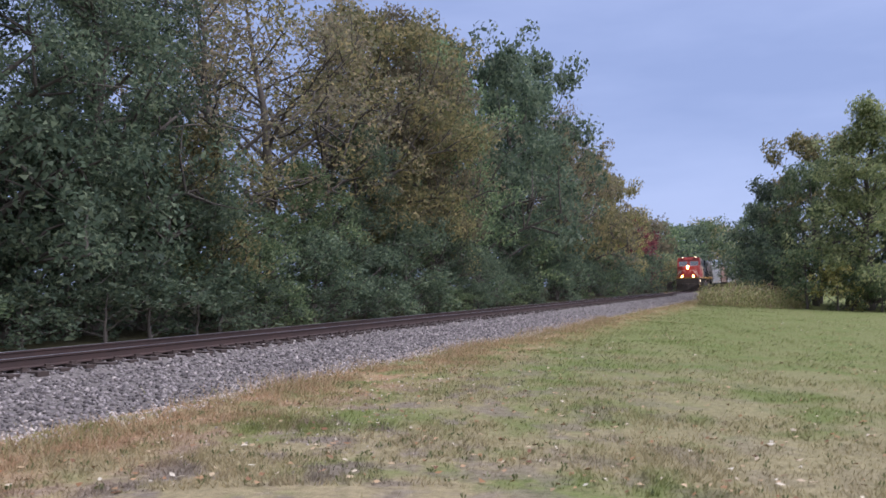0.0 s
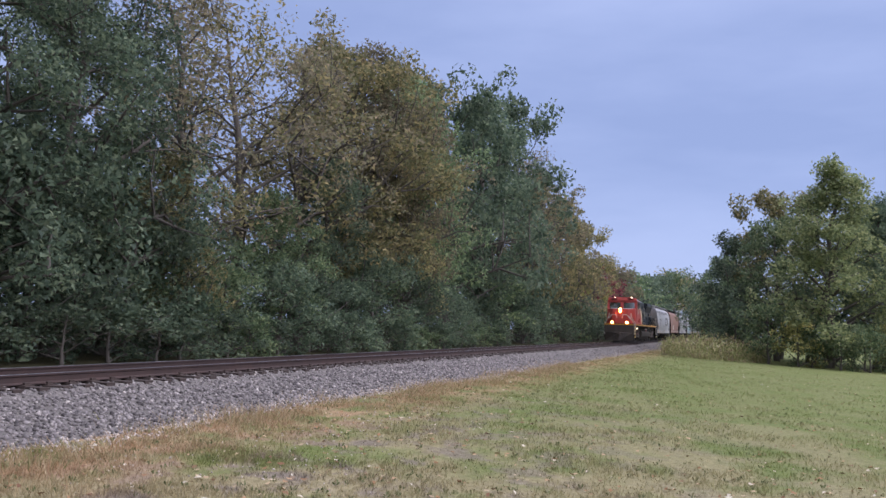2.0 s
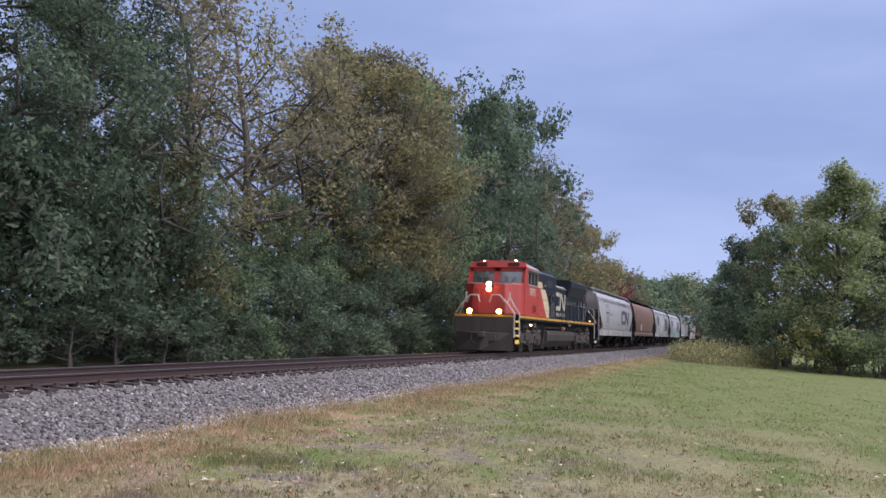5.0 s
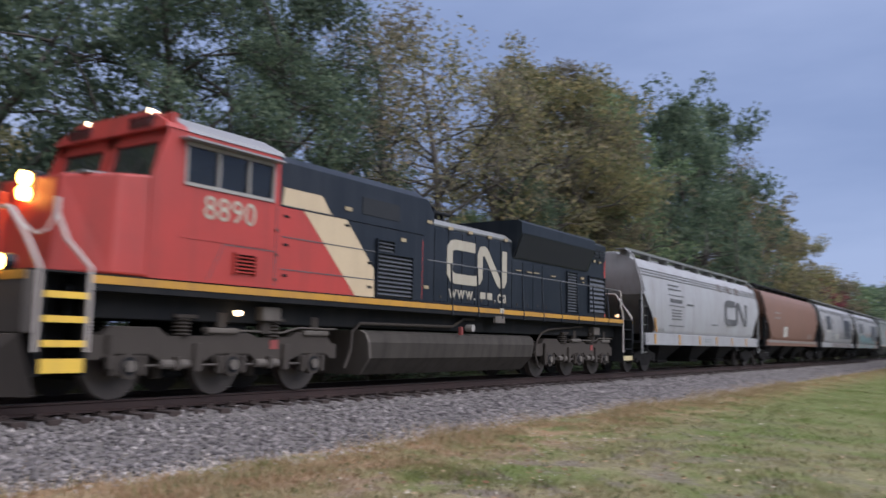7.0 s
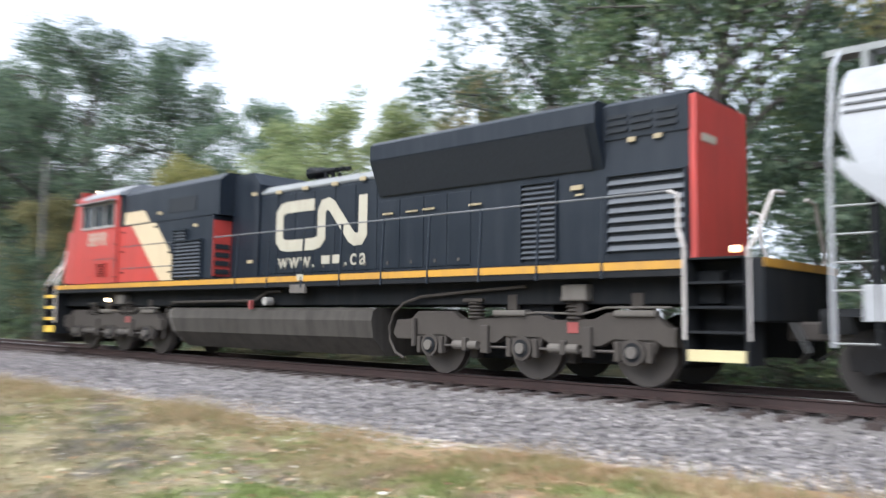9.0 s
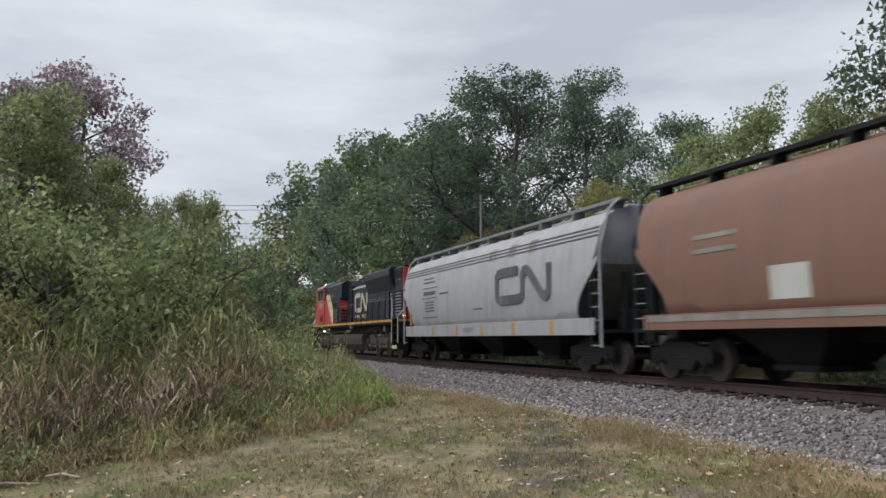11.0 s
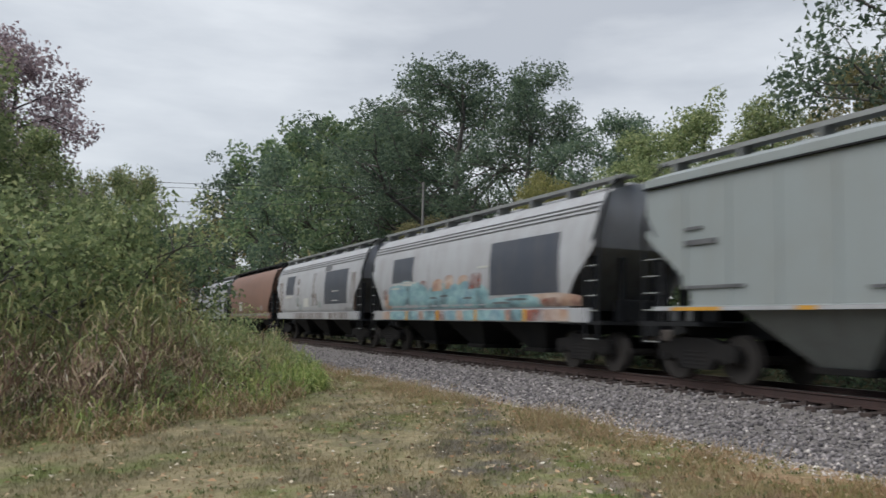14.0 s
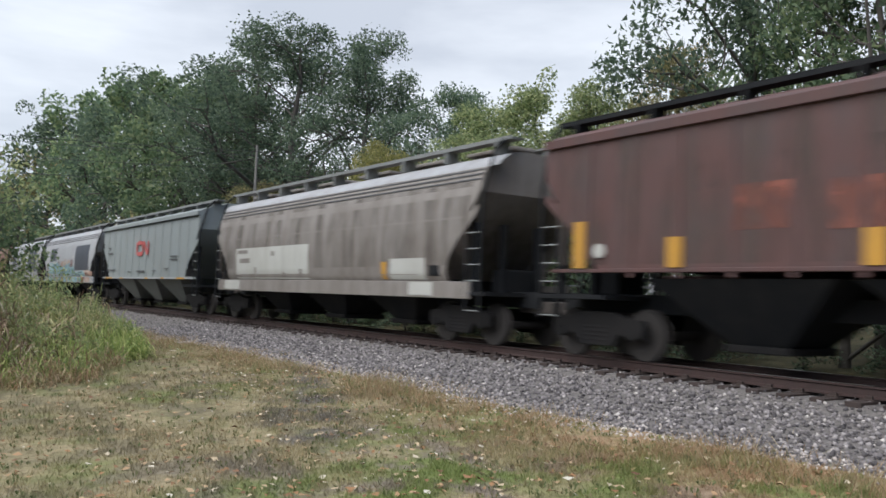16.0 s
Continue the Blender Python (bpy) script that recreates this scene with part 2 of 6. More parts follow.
def disc_z(x, y, r, z0, z1, bm=None, sides=14):
    bm = bm or bmesh.new()
    ring = [(x + r * math.cos(2 * math.pi * j / sides), y + r * math.sin(2 * math.pi * j / sides)) for j in range(sides)]
    a, b = [bm.verts.new((*p, z0)) for p in ring], [bm.verts.new((*p, z1)) for p in ring]
    bm.faces.new(a), bm.faces.new(b)
    for j in range(sides):
        bm.faces.new((a[j], a[(j + 1) % sides], b[(j + 1) % sides], b[j]))
    return bm


def lettering(name, text, size, material, parent, at, label="", spread=1.0):
    """Letters of the built-in font that stand upright and face the near side."""
    cu = bpy.data.curves.new(name, "FONT")
    cu.body, cu.size, cu.align_x, cu.align_y, cu.extrude = text, size, "CENTER", "CENTER", 0.004
    cu.offset, cu.space_character = 0.006 * size, spread
    tmp = bpy.data.objects.new(name, cu)
    me = bpy.data.meshes.new_from_object(tmp)
    bpy.data.objects.remove(tmp)
    me.materials.clear()
    me.materials.append(material)
    ob = new(name, me)
    ob.parent = parent
    ob.matrix_basis = pose(*at, 90, 0, 0)
    return tagged(ob, label)


WHEELS = []   # every wheelset with its radius


def wheelset(parent, x, r, material):
    bm = bmesh.new()
    for s in (-1, 1):
        disc_y(0, 0, r, s * 0.70, s * 0.83, bm, 28)
        disc_y(0, 0, r + 0.03, s * 0.685, s * 0.70, bm, 28)
        disc_y(0, 0, r * 0.3, s * 0.83, s * 0.9, bm, 14)
    disc_y(0, 0, 0.09, -1.02, 1.02, bm, 10)
    ob = part("wheelset", bm, material, parent, at=(x, 0, r))
    WHEELS.append((ob, r, x))
    return ob


def mark_strokes(name, u0, z0, w, h, th, y, material, parent, label):
    """The railway's mark as plain bent bands: a bracket with a tail that runs into a slanted hook."""
    def band(points, bm):
        pts = [Vector(q) for q in points]
        n = len(pts)
        rings = []
        for i, q in enumerate(pts):
            d0 = (q - pts[i - 1]).normalized() if i else (pts[1] - q).normalized()
            d1 = (pts[i + 1] - q).normalized() if i < n - 1 else d0
            m = Vector((-d0.y - d1.y, d0.x + d1.x)).normalized()
            m *= th / 2 / max(0.5, m.dot(Vector((-d0.y, d0.x))))
            rings.append([bm.verts.new((p.x, yy, p.y)) for p, yy in ((q - m, y), (q + m, y), (q + m, y + 0.02), (q - m, y + 0.02))])
        for r0, r1 in zip(rings, rings[1:]):
            for j in range(4):
                bm.faces.new((r0[j], r0[(j + 1) % 4], r1[(j + 1) % 4], r1[j]))
        bm.faces.new(rings[0]), bm.faces.new(rings[-1])
    bm = bmesh.new()
    c = th * 0.5
    p = lambda a, b: (u0 + c + a * (w - th), z0 + c + b * (h - th))
    band([p(0.43, 1), p(0.10, 1), p(0.035, 0.96), p(0, 0.84), p(0, 0.16), p(0.035, 0.04), p(0.10, 0), p(0.42, 0), p(0.485, 0.04), p(0.52, 0.16), p(0.52, 0.8), p(0.545, 0.94), p(0.60, 0.97), p(0.64, 0.90), p(0.86, 0.10), p(0.90, 0.03), p(0.955, 0.04), p(0.985, 0.16), p(0.985, 1.08)], bm)
    return part(name, bm, material, parent, label)


def spring(x, y, r, z0, z1, turns, bm=None, sides=12):
    """A coil seen as one ridged sleeve."""
    bm = bm or bmesh.new()
    rings = []
    for k in range(turns * 2 + 1):
        rr = r * (1.0 if k % 2 else 0.72)
        z = z0 + (z1 - z0) * k / (turns * 2)
        rings.append([bm.verts.new((x + rr * math.cos(2 * math.pi * j / sides), y + rr * math.sin(2 * math.pi * j / sides), z)) for j in range(sides)])
    for a, b in zip(rings, rings[1:]):
        for j in range(sides):
            bm.faces.new((a[j], a[(j + 1) % sides], b[(j + 1) % sides], b[j]))
    bm.faces.new(rings[0]), bm.faces.new(rings[-1])
    return bm


# ---- the diesel locomotive: x runs back from the coupler, the near side is at minus y ----
def truck_loco(parent, axles):
    mid = axles[1]
    t = new("truck")
    t.parent = parent
    t.location = (mid, 0, 0)
    tagged(t, "grimy three-axle truck with cast side frames")
    for s in (-1, 1):
        y0, y1 = (-1.24, -1.06) if s < 0 else (1.06, 1.24)
        pts = [(-3.05, 0.72), (-2.95, 0.98), (-2.55, 0.98), (-2.4, 1.14), (-1.55, 1.14), (-1.35, 0.98), (-0.5, 1.0), (-0.3, 1.08), (0.4, 1.08), (0.6, 0.98),
               (1.4, 1.0), (1.6, 1.12), (2.4, 1.12), (2.6, 0.9), (2.75, 0.9), (2.75, 0.62), (2.55, 0.62), (2.42, 0.74), (1.72, 0.74), (1.5, 0.6), (0.56, 0.6), (0.38, 0.74), (-0.38, 0.74),
               (-0.56, 0.6), (-1.5, 0.6), (-1.72, 0.74), (-2.42, 0.74), (-2.6, 0.62), (-2.95, 0.62)]
        part("side_frame", prism(pts, y0, y1, None, 0.02), TRUCKGREY, t)
        for dx in (-2.08, 0, 2.06):
            horse = [(-0.40, 0.74), (-0.33, 0.5), (-0.2, 0.4), (0.2, 0.4), (0.33, 0.5), (0.40, 0.74)]
            part("pedestal", prism([(dx + u, z) for u, z in horse], y0 + 0.03, y1 - 0.03, None, 0.02), TRUCKGREY, t)
            part("journal_box", disc_y(dx, 0.53, 0.2, *sorted((s * 1.27, s * 1.12)), None, 18), TRUCKGREY, t)
            part("bearing_ring", disc_y(dx, 0.53, 0.145, *sorted((s * 1.285, s * 1.26)), None, 18), UNDER, t)
            part("bearing_cap", disc_y(dx, 0.53, 0.09, s * 1.33, s * 1.2, None, 14), DUSTY, t)
            for q in (-0.27, 0.27):
                part("pedestal_leg", block(dx + q - 0.045, dx + q + 0.045, *sorted((s * 1.275, s * 1.15)), 0.38, 0.68, 0.015), TRUCKGREY, t)
        for dx in (-1.05, 1.0):
            part("spring", spring(dx, s * 1.15, 0.17, 1.0, 1.3, 5), TRUCKGREY, t)
            part("spring_cap", block(dx - 0.22, dx + 0.22, s * 1.15 - 0.14, s * 1.15 + 0.14, 1.3, 1.36, 0.01), TRUCKGREY, t)
            part("brake_cylinder", disc_x(s * 1.24, 0.55, 0.075, dx - 0.45, dx + 0.1, None, 12), DUSTY, t)
            part("cylinder_clamp", block(dx - 0.2, dx - 0.1, s * 1.24 - 0.1, s * 1.24 + 0.1, 0.45, 0.68, 0.02), TRUCKGREY, t)
            part("brake_hanger", block(dx + 0.2, dx + 0.36, s * 1.24 - 0.07, s * 1.24 + 0.07, 0.42, 0.9, 0.02), TRUCKGREY, t)
            part("brake_rod", pipe([(dx - 1.0, s * 1.2, 0.53), (dx + 1.0, s * 1.2, 0.53)], 0.022), STEEL, t)
            part("brake_shoe", block(dx - 0.32, dx - 0.16, s * 0.84 - 0.1, s * 0.84 + 0.1, 0.3, 0.75, 0.03), TRUCKGREY, t)
        part("damper", pipe([(-2.45, s * 1.29, 0.5), (-2.45, s * 1.29, 1.0)], 0.05), TRUCKGREY, t)
    part("warning_tag", block(0.9, 1.1, -1.252, -1.235, 0.8, 0.97), FUELRED, t, "faded red square tag")
    for dx in (-0.25, 2.1):
        part("snubber", block(dx - 0.35, dx + 0.35, -1.3, -1.1, 1.06, 1.16, 0.03), DUSTY, t)
        part("snubber_post", block(dx - 0.08, dx + 0.12, -1.22, -1.1, 1.16, 1.42, 0.02), TRUCKGREY, t)
    part("frame_pipe", pipe([(-0.6, -1.22, 1.05), (0.3, -1.25, 1.12), (1.2, -1.25, 1.1), (1.6, -1.25, 1.2), (2.7, -1.25, 1.2)], 0.02), DUSTY, t)
    part("bolster", block(-0.5, 0.5, -1.05, 1.05, 0.75, 1.3, 0.03), UNDER, t)
    part("motor_housing", block(-2.6, 2.6, -0.6, 0.6, 0.3, 0.9, 0.06), UNDER, t)
    for a in axles:
        wheelset(t, a - mid, 0.53, STEEL)
    return t


def louvers(name, u0, u1, z0, z1, y, count, parent, material=BLACK):
    """A framed stack of slanted blades with dark gaps."""
    o = part(name, block(u0, u1, y - 0.004, y + 0.05, z0, z1), SCREEN, parent)
    step = (z1 - z0) / count
    for k in range(count):
        z = z0 + k * step
        bm = bmesh.new()
        q = [(y - 0.045, z), (y - 0.052, z + 0.012), (y - 0.006, z + step * 0.62), (y - 0.005, z + step * 0.5)]
        sweep_x(q, u0, u1, bm)
        part("blade", bm, LOUVER if material is BLACK else material, o)
    bm = bmesh.new()
    for x in (u0 - 0.03, u1):
        fill(bm, x, x + 0.03, y - 0.06, y + 0.04, z0 - 0.03, z1 + 0.03)
    fill(bm, u0, u1, y - 0.06, y + 0.04, z1, z1 + 0.03)
    part("frame", bm, material, o)
    return o


def locomotive():
    L = tagged(new("locomotive"), "red and black diesel locomotive, cream stripe, lit headlights, on rails", "locomotive")
    # frame, sill, tank
    part("underframe", block(0.9, 21.9, -1.2, 1.2, 1.25, 1.72, 0.02), UNDER, L)
    for s in (-1, 1):
        a, b = sorted((s * 1.55, s * 1.2))
        part("side_sill", block(1.05, 21.5, a, b, 1.64, 1.74), UNDER, L)
        a, b = sorted((s * 1.562, s * 1.5))
        part("sill_stripe", block(1.05, 21.5, a, b, 1.742, 1.86), YELLOW, L, "yellow reflective sill stripe")
        # pipes under the sill
        part("sill_pipe", pipe([(7.02, s * 1.28, 0.42), (7.18, s * 1.3, 0.8), (7.2, s * 1.3, 1.15), (7.45, s * 1.3, 1.34), (11.0, s * 1.3, 1.36), (11.5, s * 1.3, 1.56), (12.0, s * 1.3, 1.56)], 0.035), TRUCKGREY, L)
    part("walkway", block(0.2, 22.3, -1.5, 1.5, 1.862, 1.89), UNDER, L)
    sec = [(-1.38, 0.62), (-1.44, 0.95), (-1.40, 1.13), (-1.28, 1.2), (1.28, 1.2), (1.40, 1.13), (1.44, 0.95), (1.38, 0.62), (1.02, 0.26), (-1.02, 0.26)]
    bm = sweep_x(sec, 7.56, 15.02)
    for v in bm.verts:
        if v.co.x < 8:
            v.co.x -= (v.co.z - 1.2) * 0.35
    part("fuel_tank", bm, TANK, L, "long grey fuel tank with chamfered flanks")
    # paler strip added at the tank's front: its light-catching edge put into the colour
    bm = sweep_x([(y * 1.004, z + 0.004) for y, z in sec], 7.5, 7.56)
    for v in bm.verts:
        v.co.x -= (v.co.z - 1.2) * 0.35 if v.co.x > 7.55 else (v.co.z - 1.2) * 0.35 + 0.02
    part("tank_lit_edge", bm, DUSTY, L, "paler end strip of the fuel tank, drawn as its lit edge")
    part("fuel_filler", disc_y(11.65, 1.34, 0.09, -1.5, -1.3, None, 12), RAILING, L, "pale fuel filler cap")
    part("emergency_cutoff", block(11.07, 11.15, -1.52, -1.42, 1.16, 1.36, 0.01), FUELRED, L, "small red fuel cutoff box")
    part("data_plate", block(12.62, 13.12, -1.572, -1.5, 1.5, 1.68, 0.006), DUSTY, L, "dull data plate under the sill")
    part("sill_placard", block(12.86, 13.06, -1.575, -1.563, 1.76, 1.89), WHITE, L)
    part("sand_hose", pipe([(15.75, -1.27, 0.27), (15.55, -1.29, 0.36), (15.4, -1.3, 0.6), (15.38, -1.3, 0.85), (15.5, -1.3, 1.1), (15.75, -1.3, 1.28), (16.2, -1.3, 1.4), (17.2, -1.3, 1.47), (18.6, -1.3, 1.55)], 0.028), TRUCKGREY, L, "looped grey hose")
    for x in (4.6, 19.35):
        part("air_filter", block(x, x + 0.46, -1.4, -1.1, 1.3, 1.56, 0.03), DUSTY, L)
        part("filter_neck", block(x + 0.1, x + 0.32, -1.28, -1.12, 1.08, 1.29), TRUCKGREY, L)
    part("ground_light", disc_y(4.05, 1.42, 0.05, -1.4, -1.3, None, 10), MARKER, L, "small lit ground light")
    # cab with its windows cut through the side walls
    cab = new("cab")
    cab.parent = L
    tagged(cab, "red wide-nosed cab")
    part("cab_floor", block(2.0, 4.78, -1.45, 1.45, 1.89, 1.95), UNDER, cab)
    for s in (-1, 1):
        a, b = sorted((s * 1.52, s * 1.46))
        bm = prism([(2.0, 1.89), (4.78, 1.89), (4.78, 3.47), (2.0, 3.47)], a, b)
        prism([(2.0, 3.47), (2.62, 3.47), (2.62, 4.3), (2.28, 4.3)], a, b, bm)
        prism([(4.62, 3.47), (4.78, 3.47), (4.78, 4.34), (4.62, 4.34)], a, b, bm)
        prism([(2.26, 4.14), (4.62, 4.14), (4.62, 4.34), (2.26, 4.34)], a, b, bm)
        part("cab_side", bm, RED, cab)
        a, b = sorted((s * 1.50, s * 1.47))
        for u0, u1 in ((2.66, 3.3), (3.36, 3.98), (4.04, 4.58)):
            part("side_window", block(u0, u1, a, b, 3.52, 4.1), GLASS, cab, "dark cab window")
        bm = bmesh.new()
        a, b = sorted((s * 1.545, s * 1.47))
        for u in (2.62, 3.3, 3.98, 4.58):
            fill(bm, u, u + 0.045, a, b, 3.47, 4.14)
        fill(bm, 2.62, 4.62, a, b, 3.44, 3.5), fill(bm, 2.62, 4.62, a, b, 4.1, 4.16)
        part("window_frame", bm, RAILING, cab, "thin pale window frame")
        part("sun_visor", prism([(2.5, 4.17), (4.7, 4.17), (4.7, 4.2), (2.5, 4.2)], *sorted((s * 1.52, s * 1.72))), ROOFGREY, cab)
    part("cab_back", block(4.72, 4.78, -1.46, 1.46, 1.89, 4.3), BAYGREY, cab)
    roof = [(-1.54, 4.32), (-1.5, 4.4), (-0.95, 4.68), (0.95, 4.68), (1.5, 4.4), (1.54, 4.32)]
    part("cab_roof", sweep_x(roof, 2.62, 4.85), ROOFGREY, cab, "weathered grey cab roof")
    bm = sweep_x(roof, 2.2, 2.62)
    for v in bm.verts:
        if v.co.x < 2.3:
            v.co.x += (v.co.z - 4.32) * 0.35
    part("roof_front", bm, RED, cab, "red front of the cab roof")
    # front wall with two windscreens
    bm = bmesh.new()
    for y0, y1, z0, z1 in ((-1.46, -1.3, 3.4, 4.32), (-0.16, 0.16, 3.4, 4.32), (1.3, 1.46, 3.4, 4.32), (-1.46, 1.46, 4.12, 4.6), (-1.46, 1.46, 3.2, 3.5)):
        fill(bm, 2.05, 2.15, y0, y1, z0, z1)
    for v in bm.verts:
        v.co.x += (v.co.z - 3.2) * 0.24
    part("cab_front", bm, RED, cab)
    for y0, y1 in ((-1.3, -0.16), (0.16, 1.3)):
        bm = block(2.1, 2.12, y0, y1, 3.5, 4.12)
        for v in bm.verts:
            v.co.x += (v.co.z - 3.2) * 0.24
        part("windscreen", bm, SCREENGLASS, cab, "slanted dark windscreen")
        part("wiper", pipe([(2.12, (y0 + y1) / 2, 3.5), (2.2, (y0 + y1) / 2 - 0.25, 3.85)], 0.014), CABLE, cab)
    for y in (-0.85, 0.85):
        part("number_board", block(2.2, 2.36, y - 0.3, y + 0.3, 4.36, 4.56, 0.02), GLASS, cab, "number board over the windscreen")
        part("marker_light", disc_x(y - 0.1, 4.66, 0.045, 2.3, 2.44), MARKER, cab, "lit roof marker lamp")
    # nose
    bm = bmesh.new()
    lo = [bm.verts.new(p) for p in ((0.74, -0.9, 1.89), (0.74, 0.9, 1.89), (1.42, 1.5, 1.89), (2.06, 1.515, 1.89), (2.06, -1.515, 1.89), (1.42, -1.5, 1.89))]
    hi = [bm.verts.new(p) for p in ((0.92, -0.8, 3.40), (0.92, 0.8, 3.40), (1.52, 1.43, 3.45), (2.06, 1.5, 3.5), (2.06, -1.5, 3.5), (1.52, -1.43, 3.45))]
    bm.faces.new(lo), bm.faces.new(hi)
    for j in range(6):
        bm.faces.new((lo[j], lo[(j + 1) % 6], hi[(j + 1) % 6], hi[j]))
    bmesh.ops.bevel(bm, geom=list(bm.edges), offset=0.05, segments=3, affect="EDGES", profile=0.5)
    part("nose", bm, RED, cab)
    part("nose_tread", prism([(1.12, 3.425), (2.04, 3.49), (2.04, 3.52), (1.12, 3.455)], -1.1, 1.1), ROOFGREY, cab, "grey anti-slip tread on the nose top")
    part("nose_door", block(0.74, 0.84, 0.45, 0.8, 1.95, 3.2, 0.02), RED, cab)
    head = part("headlight", block(0.86, 1.06, -0.2, 0.2, 3.02, 3.5, 0.04), BLACK, L, "twin lit headlights on the nose")
    for z in (3.14, 3.38):
        part("lens", disc_x(0, z, 0.115, 0.80, 0.88), LAMP, head, "glowing warm lens")
    for y in (-0.78, 0.72):
        d = part("ditch_light", disc_x(y, 2.0, 0.13, 0.1, 0.3), BLACK, L, "lit ditch light on the front deck")
        part("lens", disc_x(y, 2.0, 0.115, 0.045, 0.105), LAMP, d, "glowing warm lens")
    # cab side details
    for k, digit in enumerate("8890"):
        lettering("digit", digit, 0.56, WHITE, L, (3.17 + 0.30 * k, -1.525, 3.12), "white digit of the road number")
    louvers("cab_vent", 3.75, 4.2, 2.1, 2.42, -1.52, 5, L, RED)
    part("cab_seam", block(2.6, 4.6, -1.529, -1.515, 2.58, 2.61), RED, L)
    part("door_seam", block(3.5, 4.7, -1.527, -1.515, 2.55, 2.565), STENCIL, L)
    part("door_seam", prism([(3.5, 2.565), (3.515, 2.565), (3.19, 1.93), (3.17, 1.93)], -1.527, -1.515), STENCIL, L)
    part("door_seam", block(4.7, 4.715, -1.527, -1.515, 1.93, 3.4), STENCIL, L)
    for u, z in ((5.02, 3.25), (5.02, 2.72), (5.02, 2.15), (7.52, 2.6), (7.52, 2.1), (6.75, 3.3)):
        part("panel_latch", block(u - 0.07, u + 0.07, -1.482, -1.46, z - 0.025, z + 0.025, 0.008), UNDER, L)
    for z in (2.05, 2.5, 2.95):
        part("door_hinge", disc_y(4.72, z, 0.03, -1.55, -1.5, None, 8), STEEL, L)
    # equipment cabinet behind the cab, with the stripe
    part("cabinet", block(4.8, 9.45, -1.46, 1.46, 1.89, 3.42, 0.02), BLACK, L)
    part("cabinet_rear_panel", block(9.452, 9.47, -1.45, -0.92, 1.95, 3.3), RED, L, "red rear panel of the cabinet")
    for k in range(4):
        part("rear_grille", block(9.47, 9.49, -1.4, -1.0, 2.0 + k * 0.2, 2.12 + k * 0.2), SCREEN, L)
    part("red_field", prism([(4.79, 1.895), (7.06, 1.895), (5.48, 3.415), (4.79, 3.415)], -1.466, -1.455), RED, L, "red field that ends in a slant")
    part("cream_band", prism([(7.06, 1.895), (7.69, 1.895), (7.66, 2.49), (6.74, 3.415), (5.48, 3.415)], -1.468, -1.456), CREAM, L, "cream diagonal band")
    part("cream_cap", prism([(4.95, 3.45), (6.36, 3.45), (6.04, 3.8), (5.0, 3.8)], -1.412, -1.395), CREAM, L, "cream end of the band")
    part("cabinet_rail", block(4.8, 9.45, -1.475, -1.40, 3.42, 3.45), BLACK, L)
    louvers("cabinet_louver", 7.75, 9.0, 1.95, 2.84, -1.462, 10, L)
    louvers("upper_louver", 7.75, 8.3, 2.88, 3.12, -1.462, 3, L)
    for z in (2.25, 2.85):
        part("panel_seam", block(4.9, 7.7, -1.474, -1.46, z, z + 0.02), STENCIL, L)
    part("upper_hood", sweep_x([(-1.40, 3.42), (-1.40, 4.28), (-1.15, 4.46), (1.15, 4.46), (1.40, 4.28), (1.40, 3.42)], 4.85, 9.6), BLACK, L)
    part("intake_panel", block(7.3, 8.6, -1.412, -1.39, 3.62, 3.98), SCREEN, L)
    part("hood_cabinet", prism([(9.5, 1.89), (10.6, 1.89), (10.6, 4.1), (10.35, 4.4), (9.5, 4.4)], -0.97, 0.97), BLACK, L)
    # long hood
    part("engine_hood", sweep_x([(-0.92, 1.89), (-0.92, 3.86), (-0.7, 4.02), (0.7, 4.02), (0.92, 3.86), (0.92, 1.89)], 10.6, 21.3), BLACK, L)
    # pale strip over the black chamfer paints its grey reflection
    part("hood_edge_sheen", sweep_x([(-0.925, 3.84), (-0.935, 3.88), (-0.71, 4.045), (-0.69, 4.02)], 10.62, 14.6), GALV, L, "pale roof edge of the hood with painted-in reflection")
    part("radiator_flare", sweep_x([(-0.93, 3.42), (-1.22, 4.12), (-1.22, 4.42), (-1.1, 4.5), (1.1, 4.5), (1.22, 4.42), (1.22, 4.12), (0.93, 3.42)], 14.66, 19.86), BLACK, L, "flared radiator housing over the hood")
    part("radiator_screen", sweep_x([(-0.95, 3.44), (-1.215, 4.08), (-1.228, 4.09), (-0.97, 3.43)], 14.72, 19.68), SCREEN, L, "dark slanted radiator intake screen")
    part("rear_hood", sweep_x([(-0.95, 3.86), (-0.98, 4.4), (-0.8, 4.5), (0.8, 4.5), (0.98, 4.4), (0.95, 3.86)], 19.86, 21.32), BLACK, L)
    part("end_panel", block(21.3, 21.42, -0.93, 0.93, 1.89, 4.4, 0.03), RED, L, "red end panel of the hood")
    part("end_number", block(21.42, 21.43, -0.75, -0.25, 3.7, 3.82), WHITE, L, "pale number bar")
    louvers("rear_louver", 19.94, 21.24, 2.08, 3.27, -0.925, 8, L)
    louvers("side_louver", 18.24, 18.94, 2.02, 3.3, -0.925, 14, L)
    for k in range(9):
        part("roof_vent", block(19.95 + k % 3 * 0.42, 20.3 + k % 3 * 0.42, -0.992, -0.95, 3.96 + k // 3 * 0.11, 4.02 + k // 3 * 0.11), SCREEN, L)
    # doors along the hood
    u = 10.65
    doors = [10.68, 11.3, 11.95, 12.6, 13.3, 13.95, 14.6, 15.25, 15.9, 16.5, 17.08]
